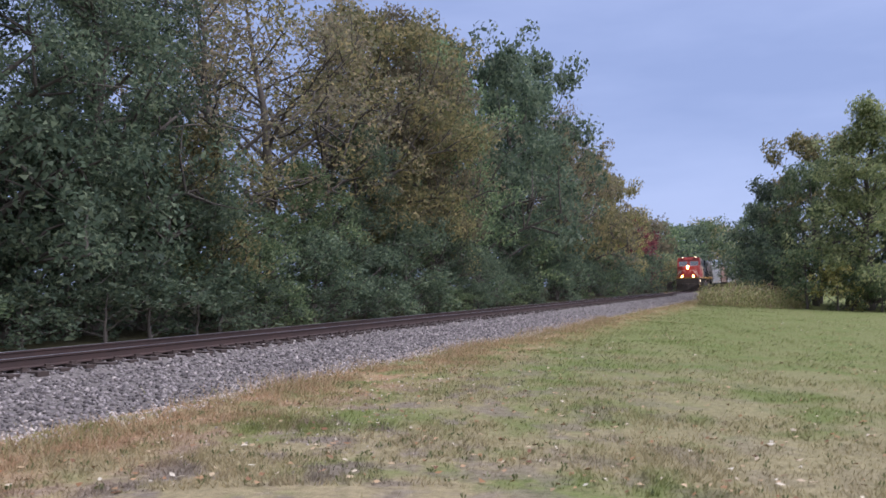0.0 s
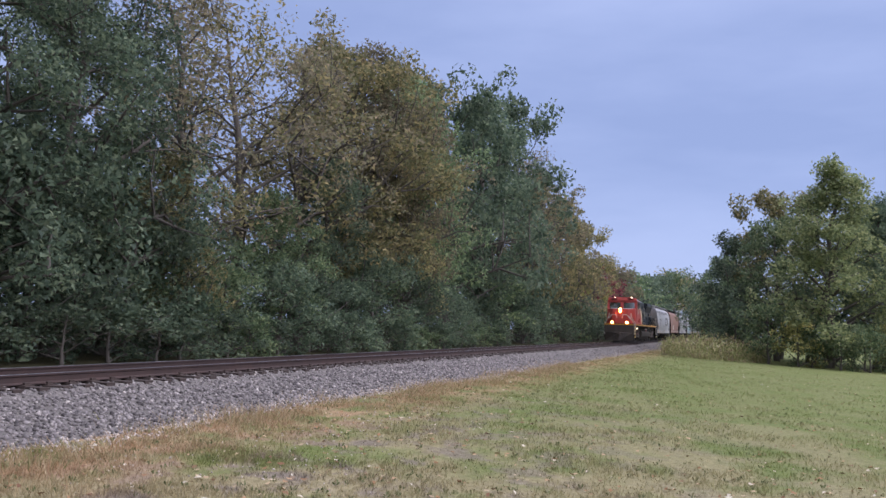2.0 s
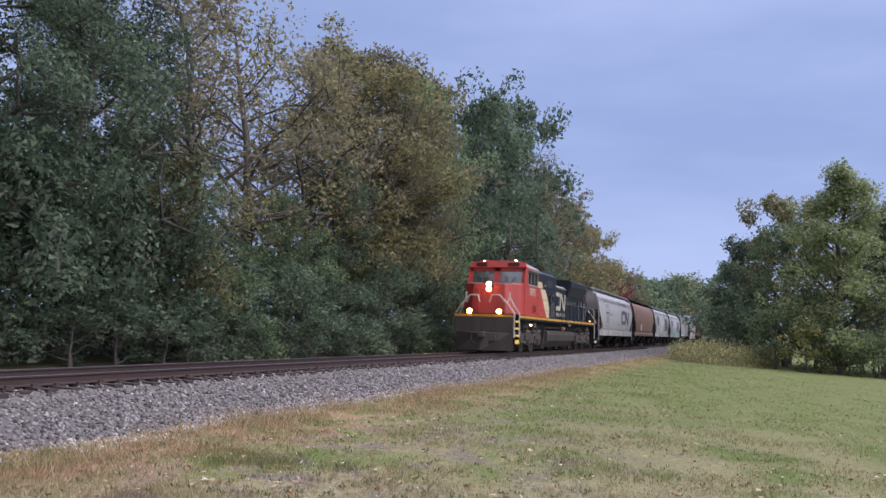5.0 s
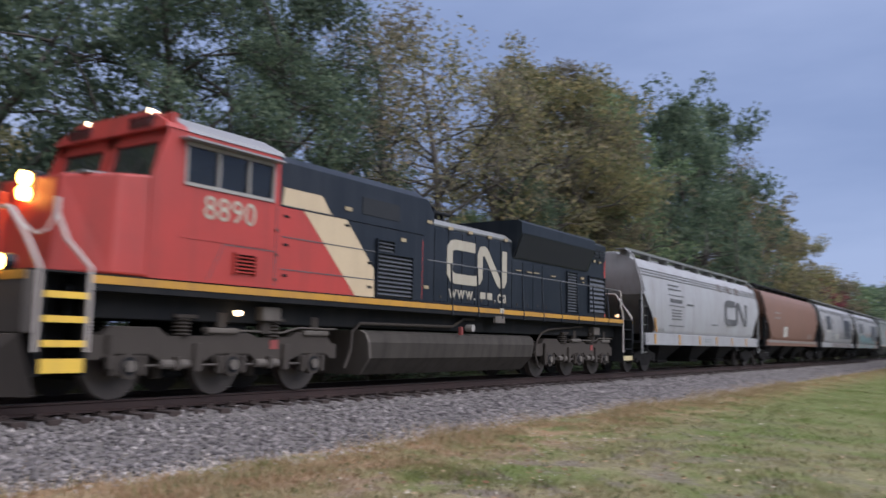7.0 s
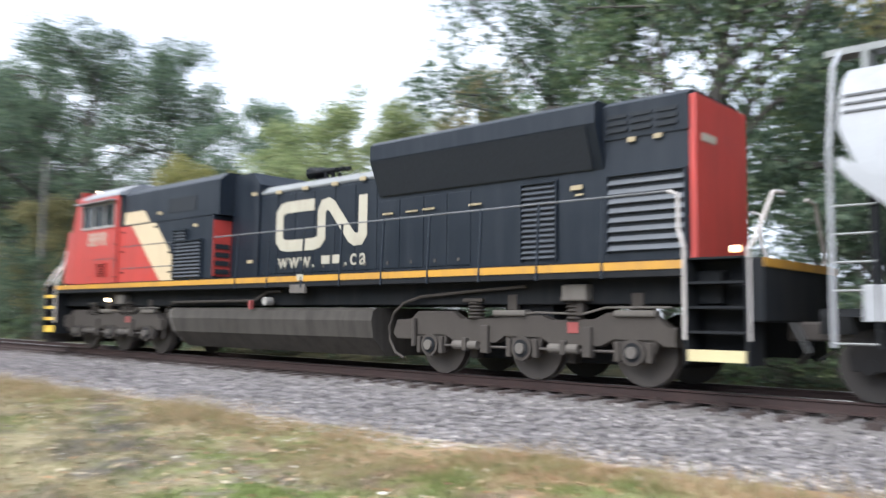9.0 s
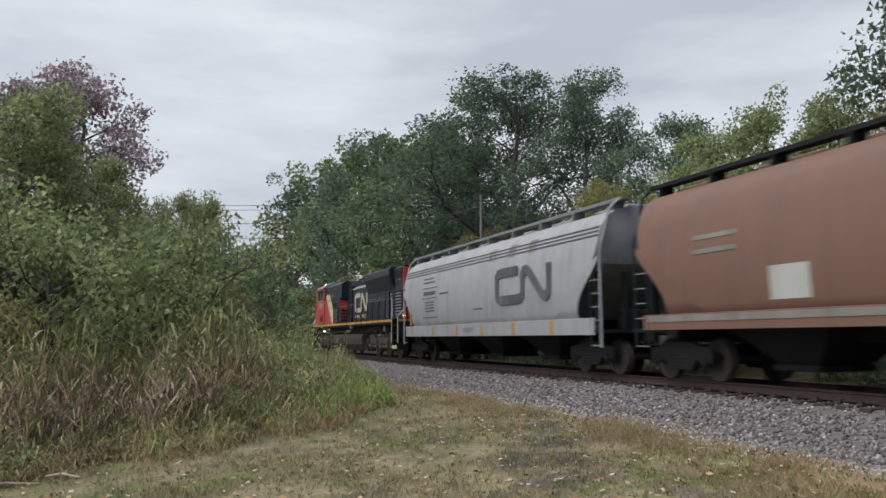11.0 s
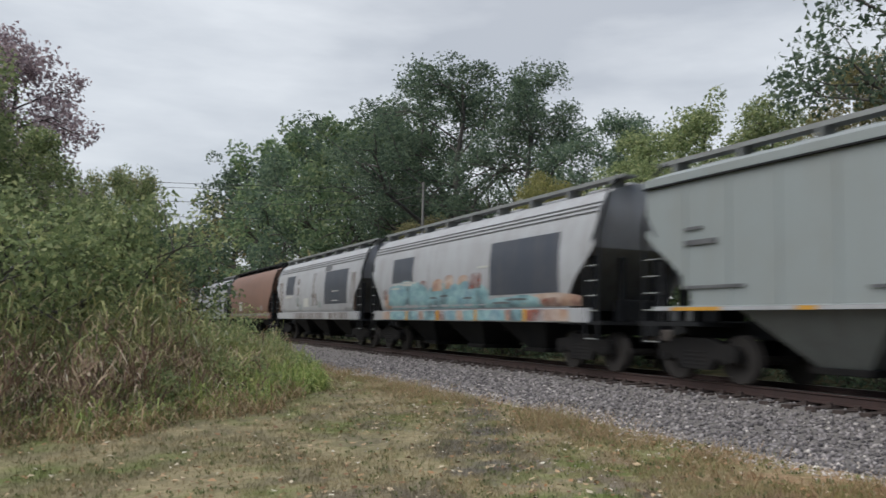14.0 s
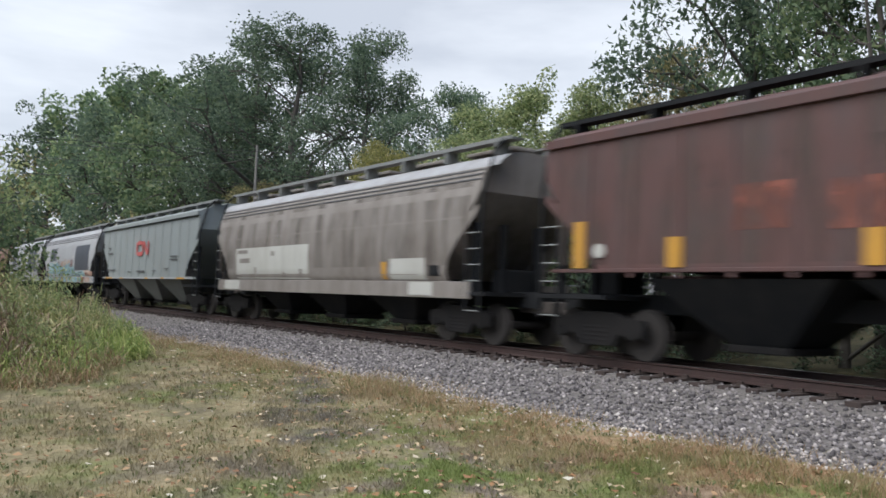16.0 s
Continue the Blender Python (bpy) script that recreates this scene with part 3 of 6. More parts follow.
    for u0, u1 in zip(doors, doors[1:]):
        d = part("hood_door", block(u0 + 0.02, u1 - 0.02, -0.936, -0.9, 1.98, 3.34 if u0 > 14.5 else 3.78, 0.008), BLACK, L)
        part("latch", block((u0 + u1) / 2 - 0.03, (u0 + u1) / 2 + 0.03, -0.95, -0.93, 2.06, 2.12), STEEL, d)
    for u, z, w in ((10.3, 3.84, .22), (11.25, 3.8, .2), (12.2, 3.8, .2), (13.2, 3.8, .2), (14.1, 3.82, .18), (14.8, 3.05, .3), (15.45, 3.05, .3), (15.9, 3.06, .3), (17.05, 3.05, .3), (10.2, 2.25, .2), (19.25, 3.12, .22), (19.35, 3.02, .14), (20.3, 3.78, .14), (20.75, 3.78, .14), (6.75, 3.62, .2), (8.6, 3.18, .18)):
        y = (-1.475 if z < 3.4 else -1.42) if u < 9.4 else -0.985
        part("sticker", block(u, u + w, y, y + 0.03, z, z + (0.03 if 3.0 < z < 3.1 else 0.075)), TAG, L)
    # the railway's mark and its line of small writing
    mark_strokes("side_mark", 11.25, 2.46, 3.1, 1.13, 0.26, -0.945, WHITE, L, "white railway mark of bent bands")
    lettering("address_text", "www.", 0.5, WHITE, L, (12.0, -0.94, 2.24), "pale small lettering", 1.16)
    for u0 in (12.88, 13.24):
        part("writing_bar", block(u0, u0 + 0.27, -0.945, -0.93, 2.14, 2.32), WHITE, L)
    lettering("address_text", ".ca", 0.5, WHITE, L, (13.95, -0.94, 2.24), "pale small lettering", 1.3)
    # roof gear
    horn = part("horn_cluster", block(11.8, 12.35, -0.25, 0.25, 4.02, 4.2), UNDER, L, "black horn cluster on the roof")
    for k, y in enumerate((-0.2, 0.0, 0.2)):
        part("trumpet", pipe([(12.45, y, 4.36 + 0.04 * k), (11.75, y, 4.36 + 0.04 * k), (11.5 - 0.06 * k, y, 4.36 + 0.04 * k)], [0.05, 0.06, 0.15]), UNDER, horn)
        part("trumpet_post", block(12.05, 12.12, y - 0.035, y + 0.035, 4.2, 4.36), UNDER, horn)
    part("exhaust_stack", block(12.6, 13.2, -0.3, 0.3, 4.02, 4.16, 0.03), UNDER, L)
    part("antenna", block(3.2, 3.6, -0.2, 0.2, 4.68, 4.76, 0.02), UNDER, L)
    for u in (15.6, 17.2, 18.8):
        part("radiator_fan", disc_z(u, 0, 0.65, 4.5, 4.56, None, 20), UNDER, L)
    # handrail along the walkway
    for s in (-1, 1):
        pts = [(9.6, s * 1.5, 2.86), (21.0, s * 1.5, 2.86), (21.25, s * 1.5, 2.86), (21.4, s * 1.5, 2.8), (21.4, s * 1.5, 2.3), (21.5, s * 1.54, 2.05), (21.5, s * 1.54, 0.75)]
        part("handrail", pipe(pts[:3], 0.015), HANDRAIL, L)
        part("end_grab", pipe(pts[2:], 0.028), PALERAIL, L, "pale bent grab rail by the steps")
        for k in range(9):
            u = 10.59 + k * 1.2
            part("stanchion", pipe([(u, s * 1.57, 1.62), (u, s * 1.55, 1.9), (u, s * 1.5, 2.86)], 0.024), BLACK, L)
        part("end_grab", pipe([(22.4, s * 1.5, 0.75), (22.4, s * 1.5, 1.98), (22.44, s * 1.38, 2.12), (22.5, s * 0.85, 2.82), (22.5, s * 0.45, 2.84)], 0.028), PALERAIL, L, "pale bent grab rail by the steps")
        part("nose_grab", pipe([(1.05, s * 1.54, 0.75), (1.05, s * 1.54, 1.95), (0.8, s * 1.3, 2.35), (0.72, s * 1.12, 2.75)], 0.035), PALERAIL, L, "pale bent grab rail by the steps")
        part("nose_grab", pipe([(0.3, s * 1.5, 0.75), (0.3, s * 1.5, 1.9), (0.25, s * 1.2, 2.35), (0.22, s * 0.75, 2.8), (0.22, s * 0.35, 2.8), (0.22, s * 0.25, 2.45)], 0.035), PALERAIL, L, "pale bent grab rail by the steps")
        part("safety_chain", pipe([(0.24, s * 0.78, 2.8), (0.36, s * 0.9, 2.55), (0.5, s * 1.0, 2.42), (0.62, s * 1.07, 2.5), (0.72, s * 1.12, 2.75)], 0.022), PALERAIL, L, "pale drooping chain between the grab rails")
        part("nose_post", pipe([(0.72, s * 1.12, 2.7), (0.72, s * 1.12, 2.98)], 0.04), PALERAIL, L)
        for u0, u1 in ((0.36, 1.02), (21.54, 22.36)):
            w = part("stepwell", block(u0, u1, *sorted((s * 0.98, s * 1.02)), 0.45, 1.86), UNDER, L)
            for x in (u0 - 0.04, u1):
                part("step_side", block(x, x + 0.04, *sorted((s * 1.0, s * 1.54)), 0.42, 1.86), UNDER, w)
            for k, z in enumerate((0.48, 0.84, 1.18, 1.52)):
                part("step_tread", block(u0, u1, *sorted((s * (1.12 + 0.0 * k), s * 1.52)), z, z + 0.035), UNDER, w)
                if k == 0 or u0 < 5:
                    part("step_edge", block(u0, u1, *sorted((s * 1.52, s * 1.545)), z - 0.02, z + ((0.18 if u0 < 5 else 0.14) if k == 0 else 0.075)), STEPYELLOW if u0 < 5 else STEPCREAM, w, "bright yellow step edge" if u0 < 5 else "worn pale yellow step edge")
    # ends: pilot, plow, coupler
    for x0, x1, sgn in ((0.1, 0.34, -1), (22.38, 22.6, 1)):
        part("end_plate", block(x0, x1, -1.5, 1.5, 1.0, 1.86, 0.03), PILOT if sgn < 0 else UNDER, L)
        part("end_stripe", block(*sorted((x0 if sgn < 0 else x1, (x0 - 0.012) if sgn < 0 else (x1 + 0.012))), -1.5, 1.5, 1.74, 1.86), YELLOW, L)
    bm = bmesh.new()
    a = [bm.verts.new(p) for p in ((0.1, -1.45, 1.0), (0.1, 1.45, 1.0), (0.35, 1.5, 0.14), (-0.32, 0, 0.12), (0.35, -1.5, 0.14), (-0.12, 0, 0.95))]
    bm.faces.new((a[0], a[5], a[3], a[4])), bm.faces.new((a[5], a[1], a[2], a[3])), bm.faces.new((a[0], a[4], a[2], a[1])), bm.faces.new((a[0], a[1], a[5])), bm.faces.new((a[4], a[3], a[2]))
    part("snow_plow", bm, PILOT, L, "grimy steel snow plow")
    for x, d in ((-0.2, 1), (22.55, 1)):
        part("coupler", block(x - 0.15, x + 0.5, -0.16, 0.16, 0.74, 1.02, 0.04), STEEL, L)
        for y in (-0.5, -0.7, 0.5):
            part("brake_hose", pipe([(x + 0.1, y, 1.0), (x - 0.05 if x < 1 else x + 0.3, y, 0.6), (x + 0.1, y * 0.6, 0.45)], 0.025), CABLE, L)
    part("rear_marker", disc_x(-1.1, 2.02, 0.05, 22.0, 22.12), AMBER, L, "lit marker lamp by the rear steps")
    for y in (-0.5, 0.5):
        part("nose_mark", block(0.83, 0.86, y - 0.28, y + 0.2, 2.5, 2.6), WHITE, L)
    truck_loco(L, (1.98, 4.05, 6.12))
    truck_loco(L, (16.37, 18.47, 20.52))
    return L


# ---- covered hopper cars ----
CURVED = [(1.42, 1.46), (1.52, 1.62), (1.56, 2.3), (1.55, 2.9), (1.48, 3.45), (1.38, 3.85), (1.22, 4.1), (0.95, 4.3), (0.5, 4.43), (0.0, 4.46)]
FLAT = [(1.50, 1.46), (1.50, 2.0), (1.50, 2.8), (1.50, 3.4), (1.50, 3.95), (1.46, 4.12), (1.30, 4.22), (0.9, 4.36), (0.45, 4.45), (0.0, 4.48)]


HIGH = [(1.50, 1.62)] + FLAT[1:]

SUNK = [(y, z - 0.09) for y, z in CURVED]


def side_y(section, z):
    for (y0, z0), (y1, z1) in zip(section, section[1:]):
        if z0 <= z <= z1:
            return y0 + (y1 - y0) * (z - z0) / (z1 - z0)
    return section[0][0]


def patch(name, section, u0, u1, z0, z1, material, parent, label="", lift=0.008, slant=0.0):
    """A thin painted or fixed plate that follows the near flank."""
    rows = [z0 + (z1 - z0) * k / 6 for k in range(7)]
    bm = bmesh.new()
    grid = []
    for z in rows:
        y = -side_y(section, z) - lift
        s = slant * (z - z0)
        grid.append([bm.verts.new((u0 + s, y, z)), bm.verts.new((u1 + s, y, z)), bm.verts.new((u1 + s, y + lift + 0.01, z)), bm.verts.new((u0 + s, y + lift + 0.01, z))])
    for a, b in zip(grid, grid[1:]):
        for j in range(4):
            bm.faces.new((a[j], a[(j + 1) % 4], b[(j + 1) % 4], b[j]))
    bm.faces.new(grid[0]), bm.faces.new(grid[-1])
    return part(name, bm, material, parent, label, smooth=True)


def sprayed(section, u, w, z0, z1, slant, bow, material, parent, lift):
    """A film of sprayed paint with a bowed top edge on the near flank."""
    bm = bmesh.new()
    cols = []
    for i in range(9):
        q = i / 8
        top = z1 - bow * abs(2 * q - 1) ** 2.4
        col = []
        for j in range(6):
            z = z0 + (top - z0) * j / 5
            col.append(bm.verts.new((u + w * q + slant * (z - z0), -side_y(section, z) - lift, z)))
        cols.append(col)
    for p, n in zip(cols, cols[1:]):
        for j in range(5):
            bm.faces.new((p[j], n[j], n[j + 1], p[j + 1]))
    return part("graffiti", bm, material, parent, "", smooth=True)


def truck_car(parent, x):
    t = new("truck")
    t.parent = parent
    t.location = (x, 0, 0)
    for s in (-1, 1):
        y0, y1 = sorted((s * 1.0, s * 1.16))
        pts = [(-1.15, 0.62), (-1.1, 0.72), (-0.7, 0.74), (-0.4, 0.86), (0.4, 0.86), (0.7, 0.74), (1.1, 0.72), (1.15, 0.62), (1.12, 0.4), (0.72, 0.4), (0.6, 0.5), (0.42, 0.24), (-0.42, 0.24), (-0.6, 0.5), (-0.72, 0.4), (-1.12, 0.4)]
        part("side_frame", prism(pts, y0, y1, None, 0.015), CARTRUCK, t)
        for dx in (-0.9, 0.9):
            part("bearing_cap", disc_y(dx, 0.46, 0.1, s * 1.2, s * 1.1, None, 12), CARTRUCK, t)
        for dx in (-0.2, 0, 0.2):
            part("spring", spring(dx, s * 1.1, 0.085, 0.3, 0.62, 4, None, 10), CARTRUCK, t)
    part("bolster", block(-0.2, 0.2, -1.1, 1.1, 0.5, 0.8, 0.03), UNDER, t)
    for dx in (-0.9, 0.9):
        wheelset(t, dx, 0.455, CARWHEEL)


def hopper_car(length, colour, section, label, ribs=0, roof_lines=True, sill_col=None, end_col=None, bays=3, low=1.12, walk_col=None, notch=1.15, bay_col=None, line_drop=0.0):
    """One covered hopper with its near end at x = 0."""
    C = tagged(new("hopper_car"), label, "freight car", "hopper cars of the train")
    n = len(section)
    a, b = 0.95, length - 0.95

    def inset(z):
        return 0.0 if z > 3.05 else (3.05 - z) / 1.59 * 2.5

    def cut(z):
        """How far the flank plate stays back from the end: a rounded notch."""
        q = min(1.0, max(0.0, (2.95 - z) / 1.4))
        return notch * math.sin(q * math.pi / 2) ** 1.3
    bm = bmesh.new()
    full = [(-y, z) for y, z in section] + [(y, z) for y, z in reversed(section[:-1])]
    left = [bm.verts.new((a + inset(z), y, z)) for y, z in full]
    right = [bm.verts.new((b - inset(z), y, z)) for y, z in full]
    m = len(full)
    for j in range(m - 1):
        bm.faces.new((left[j], right[j], right[j + 1], left[j + 1]))
    for row in (left, right):
        for j in range(n - 1):
            q = [row[j], row[j + 1], row[m - 2 - j], row[m - 1 - j]]
            q = list(dict.fromkeys(q))
            if len(q) > 2:
                bm.faces.new(q)
    part("body", bm, colour, C, smooth=True)
    for s in (-1, 1):
        for e, q in ((a, 1), (b, -1)):
            bm = bmesh.new()
            rows = []
            for k in range(13):
                z = section[0][1] + 0.002 + (3.062 - section[0][1]) * k / 12
                y = side_y(section, z)
                ends = (e + q * cut(z), e + q * (inset(z) + 0.05))
                rows.append([bm.verts.new((x, s * yy, z)) for x, yy in ((ends[0], y), (ends[1], y), (ends[1], y - 0.02), (ends[0], y - 0.02))])
            for r0, r1 in zip(rows, rows[1:]):
                for j in range(4):
                    bm.faces.new((r0[j], r0[(j + 1) % 4], r1[(j + 1) % 4], r1[j]))
            bm.faces.new(rows[0]), bm.faces.new(rows[-1])
            part("flank_plate", bm, colour, C, smooth=True)
    for s in (-1, 1):
        y0, y1 = sorted((s * 1.44, s * 1.53))
        part("side_sill", block(a + 0.25, b - 0.25, y0, y1, low, section[0][1] + 0.01, 0.012), sill_col or colour, C)
        if ribs:
            for k in range(ribs):
                u = a + 1.2 + (b - a - 2.4) * k / (ribs - 1)
                part("rib", block(u - 0.05, u + 0.05, *sorted((s * 1.49, s * 1.522)), 1.47 if 0 < k < ribs - 1 else 1.8, 3.95, 0.014), colour, C)
            part("top_chord", block(a, b, *sorted((s * 1.44, s * 1.575)), 3.95, 4.12, 0.012), colour, C)
        # end ladders, posts and platforms at both ends
        for e, q in ((a, 1), (b, -1)):
            part("ladder_post", pipe([(e - q * 0.1, s * 1.5, 0.7), (e - q * 0.1, s * 1.5, 3.2), (e - q * 0.12, s * 1.2, 4.3), (e - q * 0.12, s * 0.9, 4.58)], 0.035), end_col or UNDER, C)
            part("ladder_post", pipe([(e + q * 0.42, s * 1.5, 0.7), (e + q * 0.42, s * 1.52, 2.4)], 0.03), UNDER, C)
            for z in (0.75, 1.4, 1.75, 2.1, 2.45):
                part("ladder_rung", pipe([(e - q * 0.1, s * 1.5, z), (e + q * 0.42, s * 1.5, z)], 0.016), GALV, C)
    for e, q in ((a, 1), (b, -1)):
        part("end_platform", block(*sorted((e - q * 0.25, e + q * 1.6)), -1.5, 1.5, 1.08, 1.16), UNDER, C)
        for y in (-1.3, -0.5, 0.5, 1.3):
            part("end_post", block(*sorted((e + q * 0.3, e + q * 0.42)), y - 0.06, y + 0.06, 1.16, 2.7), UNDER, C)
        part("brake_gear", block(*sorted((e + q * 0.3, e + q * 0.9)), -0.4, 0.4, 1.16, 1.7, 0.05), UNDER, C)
        part("coupler", block(*sorted((e - q * 0.95, e + q * 0.1)), -0.15, 0.15, 0.74, 1.0, 0.03), STEEL, C)
    part("centre_sill", block(0.3, length - 0.3, -0.3, 0.3, 0.85, 1.2), UNDER, C)
    span = (b - a - 4.6) / bays
    for k in range(bays):
        c = a + 2.3 + span * (k + 0.5)
        w = span * 0.46
        bm = bmesh.new()
        top = [bm.verts.new(p) for p in ((c - w, -1.4, 1.46), (c + w, -1.4, 1.46), (c + w, 1.4, 1.46), (c - w, 1.4, 1.46))]
        bot = [bm.verts.new(p) for p in ((c - 0.5, -0.6, 0.4), (c + 0.5, -0.6, 0.4), (c + 0.5, 0.6, 0.4), (c - 0.5, 0.6, 0.4))]
        bm.faces.new(top), bm.faces.new(bot)
        for j in range(4):
            bm.faces.new((top[j], top[(j + 1) % 4], bot[(j + 1) % 4], bot[j]))
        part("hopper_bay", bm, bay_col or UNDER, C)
        part("outlet_gate", block(c - 0.6, c + 0.6, -0.7, 0.7, 0.3, 0.42, 0.02), CARTRUCK, C)
    if roof_lines:
        for z in (3.72, 3.83, 3.94):
            for s in (-1, 1):
                y = side_y(section, z - line_drop)
                part("roof_rail", block(a + 0.05, b - 0.05, *sorted((s * (y - 0.02), s * (y + 0.02))), z - line_drop, z - line_drop + 0.03), STENCIL, C)
    # running board on brackets over the roof
    for s in (-1, 1):
        part("running_board", block(a - 0.3, b + 0.3, *sorted((s * 0.55, s * 0.92)), 4.56, 4.6), walk_col or GALV, C)
        part("board_edge", block(a - 0.3, b + 0.3, *sorted((s * 0.92, s * 0.935)), 4.53, 4.62), walk_col or GALV, C)
        for k in range(9):
            u = a + 0.2 + (b - a - 0.4) * k / 8
            part("board_bracket", block(u - 0.04, u + 0.04, *sorted((s * 0.55, s * 0.95)), 4.24, 4.56), walk_col or GALV, C)
    for k in range(6):
        u = a + 1.2 + (b - a - 2.4) * k / 5
        part("roof_hatch", block(u - 0.9, u + 0.9, -0.35, 0.35, 4.45, 4.55, 0.03), colour, C)
    truck_car(C, 2.05)
    truck_car(C, length - 2.05)
    return C


def small_writing(C, section, spots, material):
    for u, z, w, h in spots:
        patch("stencil_bar", section, u, u + w, z, z + h, material, C, "", 0.012)


def stripes(C, section, us, h=0.5, z=1.2):
    for u in us:
        part("reflector", block(u, u + 0.16, -1.545, -1.53, z, z + h), YELLOW, C, "yellow reflector stripe")


def the_train():
    out = [(locomotive(), 0.0)]
    starts = [22.6, 41.95, 59.35, 77.3, 95.2, 113.25, 131.4, 149.05, 166.65, 184.25]
    # first car: pale grey, dark mark
    C = hopper_car(19.4, CARWHITE, CURVED, "pale grey hopper car with dark railway mark and yellow reflectors", bays=3, end_col=CARWHITE, low=1.02, line_drop=0.1)
    mark_strokes("side_mark", 11.75, 2.02, 4.2, 1.2, 0.3, -1.585, STENCIL, C, "dark railway mark of bent bands")
    small_writing(C, CURVED, [(3.80, 3.38, 1.3, .06), (3.80, 3.22, 1.5, .06), (3.75, 3.0, 1.9, .035), (3.90, 2.72, 1.5, .15), (3.75, 2.58, 1.9, .035), (4.10, 2.4, 1.2, .05), (4.10, 2.28, 1.2, .05), (4.10, 2.16, 1.2, .05), (4.10, 2.04, 1.2, .05), (3.75, 1.78, 1.9, .035), (6.00, 2.68, 1.0, .07), (9.70, 1.95, .8, .05)], STENCIL)
    stripes(C, CURVED, (5.0, 7.75, 10.35, 13.0, 15.7), 0.4, 1.04)
    small_writing(C, [(1.535, 1.0), (1.535, 2.0)], [(8.5, 1.18, 0.9, .05), (8.5, 1.28, 1.1, .05)], CARGREY)
    for u in (11.0, 12.6, 14.2):
        patch("rust_stain", CURVED, u, u + 0.5, 3.55, 3.95, RUSTSTAIN, C, "brown rust stain on the roof edge", 0.03)
    part("slanted_reflector", prism([(2.13, 1.5), (2.28, 1.5), (2.13, 2.05), (1.98, 2.05)], -1.585, -1.565), YELLOW, C, "yellow reflector stripe")
    part("lower_reflector", block(2.1, 2.25, -1.545, -1.53, 1.05, 1.44), YELLOW, C, "yellow reflector stripe")
    out.append((C, starts[0]))
    # second: brown
    C = hopper_car(17.75, CARBROWN, CURVED, "oxide brown curved-side hopper car with a pale placard", roof_lines=False, walk_col=UNDER)
    patch("placard", CURVED, 5.5, 6.5, 1.65, 2.28, PANELWHITE, C, "pale placard")
    small_writing(C, CURVED, [(13.4, 1.65, .5, .3), (3.2, 3.0, 1.4, .1), (3.2, 2.7, 1.4, .1)], CARTAN)
    patch("sill_paint", [(1.535, 1.0), (1.535, 2.0)], 1.4, 16.3, 1.3, 1.44, CARTAN, C)
    out.append((C, starts[1]))
    # third: pale with slate panels
    C = hopper_car(18.3, CARWHITE, CURVED, "pale grey hopper car with slate panels and rust stains")
    patch("slate_panel", CURVED, 3.4, 5.3, 2.46, 3.5, PANELBLACK, C, "small slate panel")
    patch("slate_panel", CURVED, 11.65, 15.4, 1.85, 3.42, PANELBLACK, C, "large slate panel")
    patch("dark_smear", CURVED, 11.4, 12.5, 3.45, 3.7, STENCIL, C)
    for u0, u1, z0, z1 in ((9.3, 9.85, 2.2, 3.45), (9.1, 10.3, 1.8, 2.4), (15.9, 16.6, 1.55, 3.2), (1.6, 2.6, 1.5, 3.2), (6.0, 6.5, 1.6, 3.3)):
        patch("rust_stain", CURVED, u0, u1, z0, z1, RUSTSTAIN, C, "brown rust stain", 0.004)
    small_writing(C, CURVED, [(3.3, 2.28, 1.7, .11), (7.6, 1.75, 1.0, .45), (13.0, 2.42, 1.0, .04), (13.0, 1.98, 1.0, .04)], PANELWHITE)
    small_writing(C, CURVED, [(6.2, 2.4, .5, .04), (5.9, 1.9, .5, .35), (6.5, 1.6, .6, .3), (10.4, 1.7, .7, .3)], CARGREY)
    for u in (5.4, 8.6, 12.5):
        patch("sill_smudge", [(1.535, 1.0), (1.535, 2.0)], u, u + 3.0, 1.15, 1.44, RUSTSTAIN, C, "", 0.006)
    out.append((C, starts[2]))
    # fourth: slate panels and sprayed lettering
    C = hopper_car(17.9, CARWHITE, CURVED, "pale grey hopper car with slate panels and teal graffiti")
    patch("slate_panel", CURVED, 3.35, 5.45, 2.5, 3.4, PANELBLACK, C, "small slate panel")
    patch("slate_panel", CURVED, 11.6, 15.4, 1.87, 3.38, PANELBLACK, C, "large slate panel")
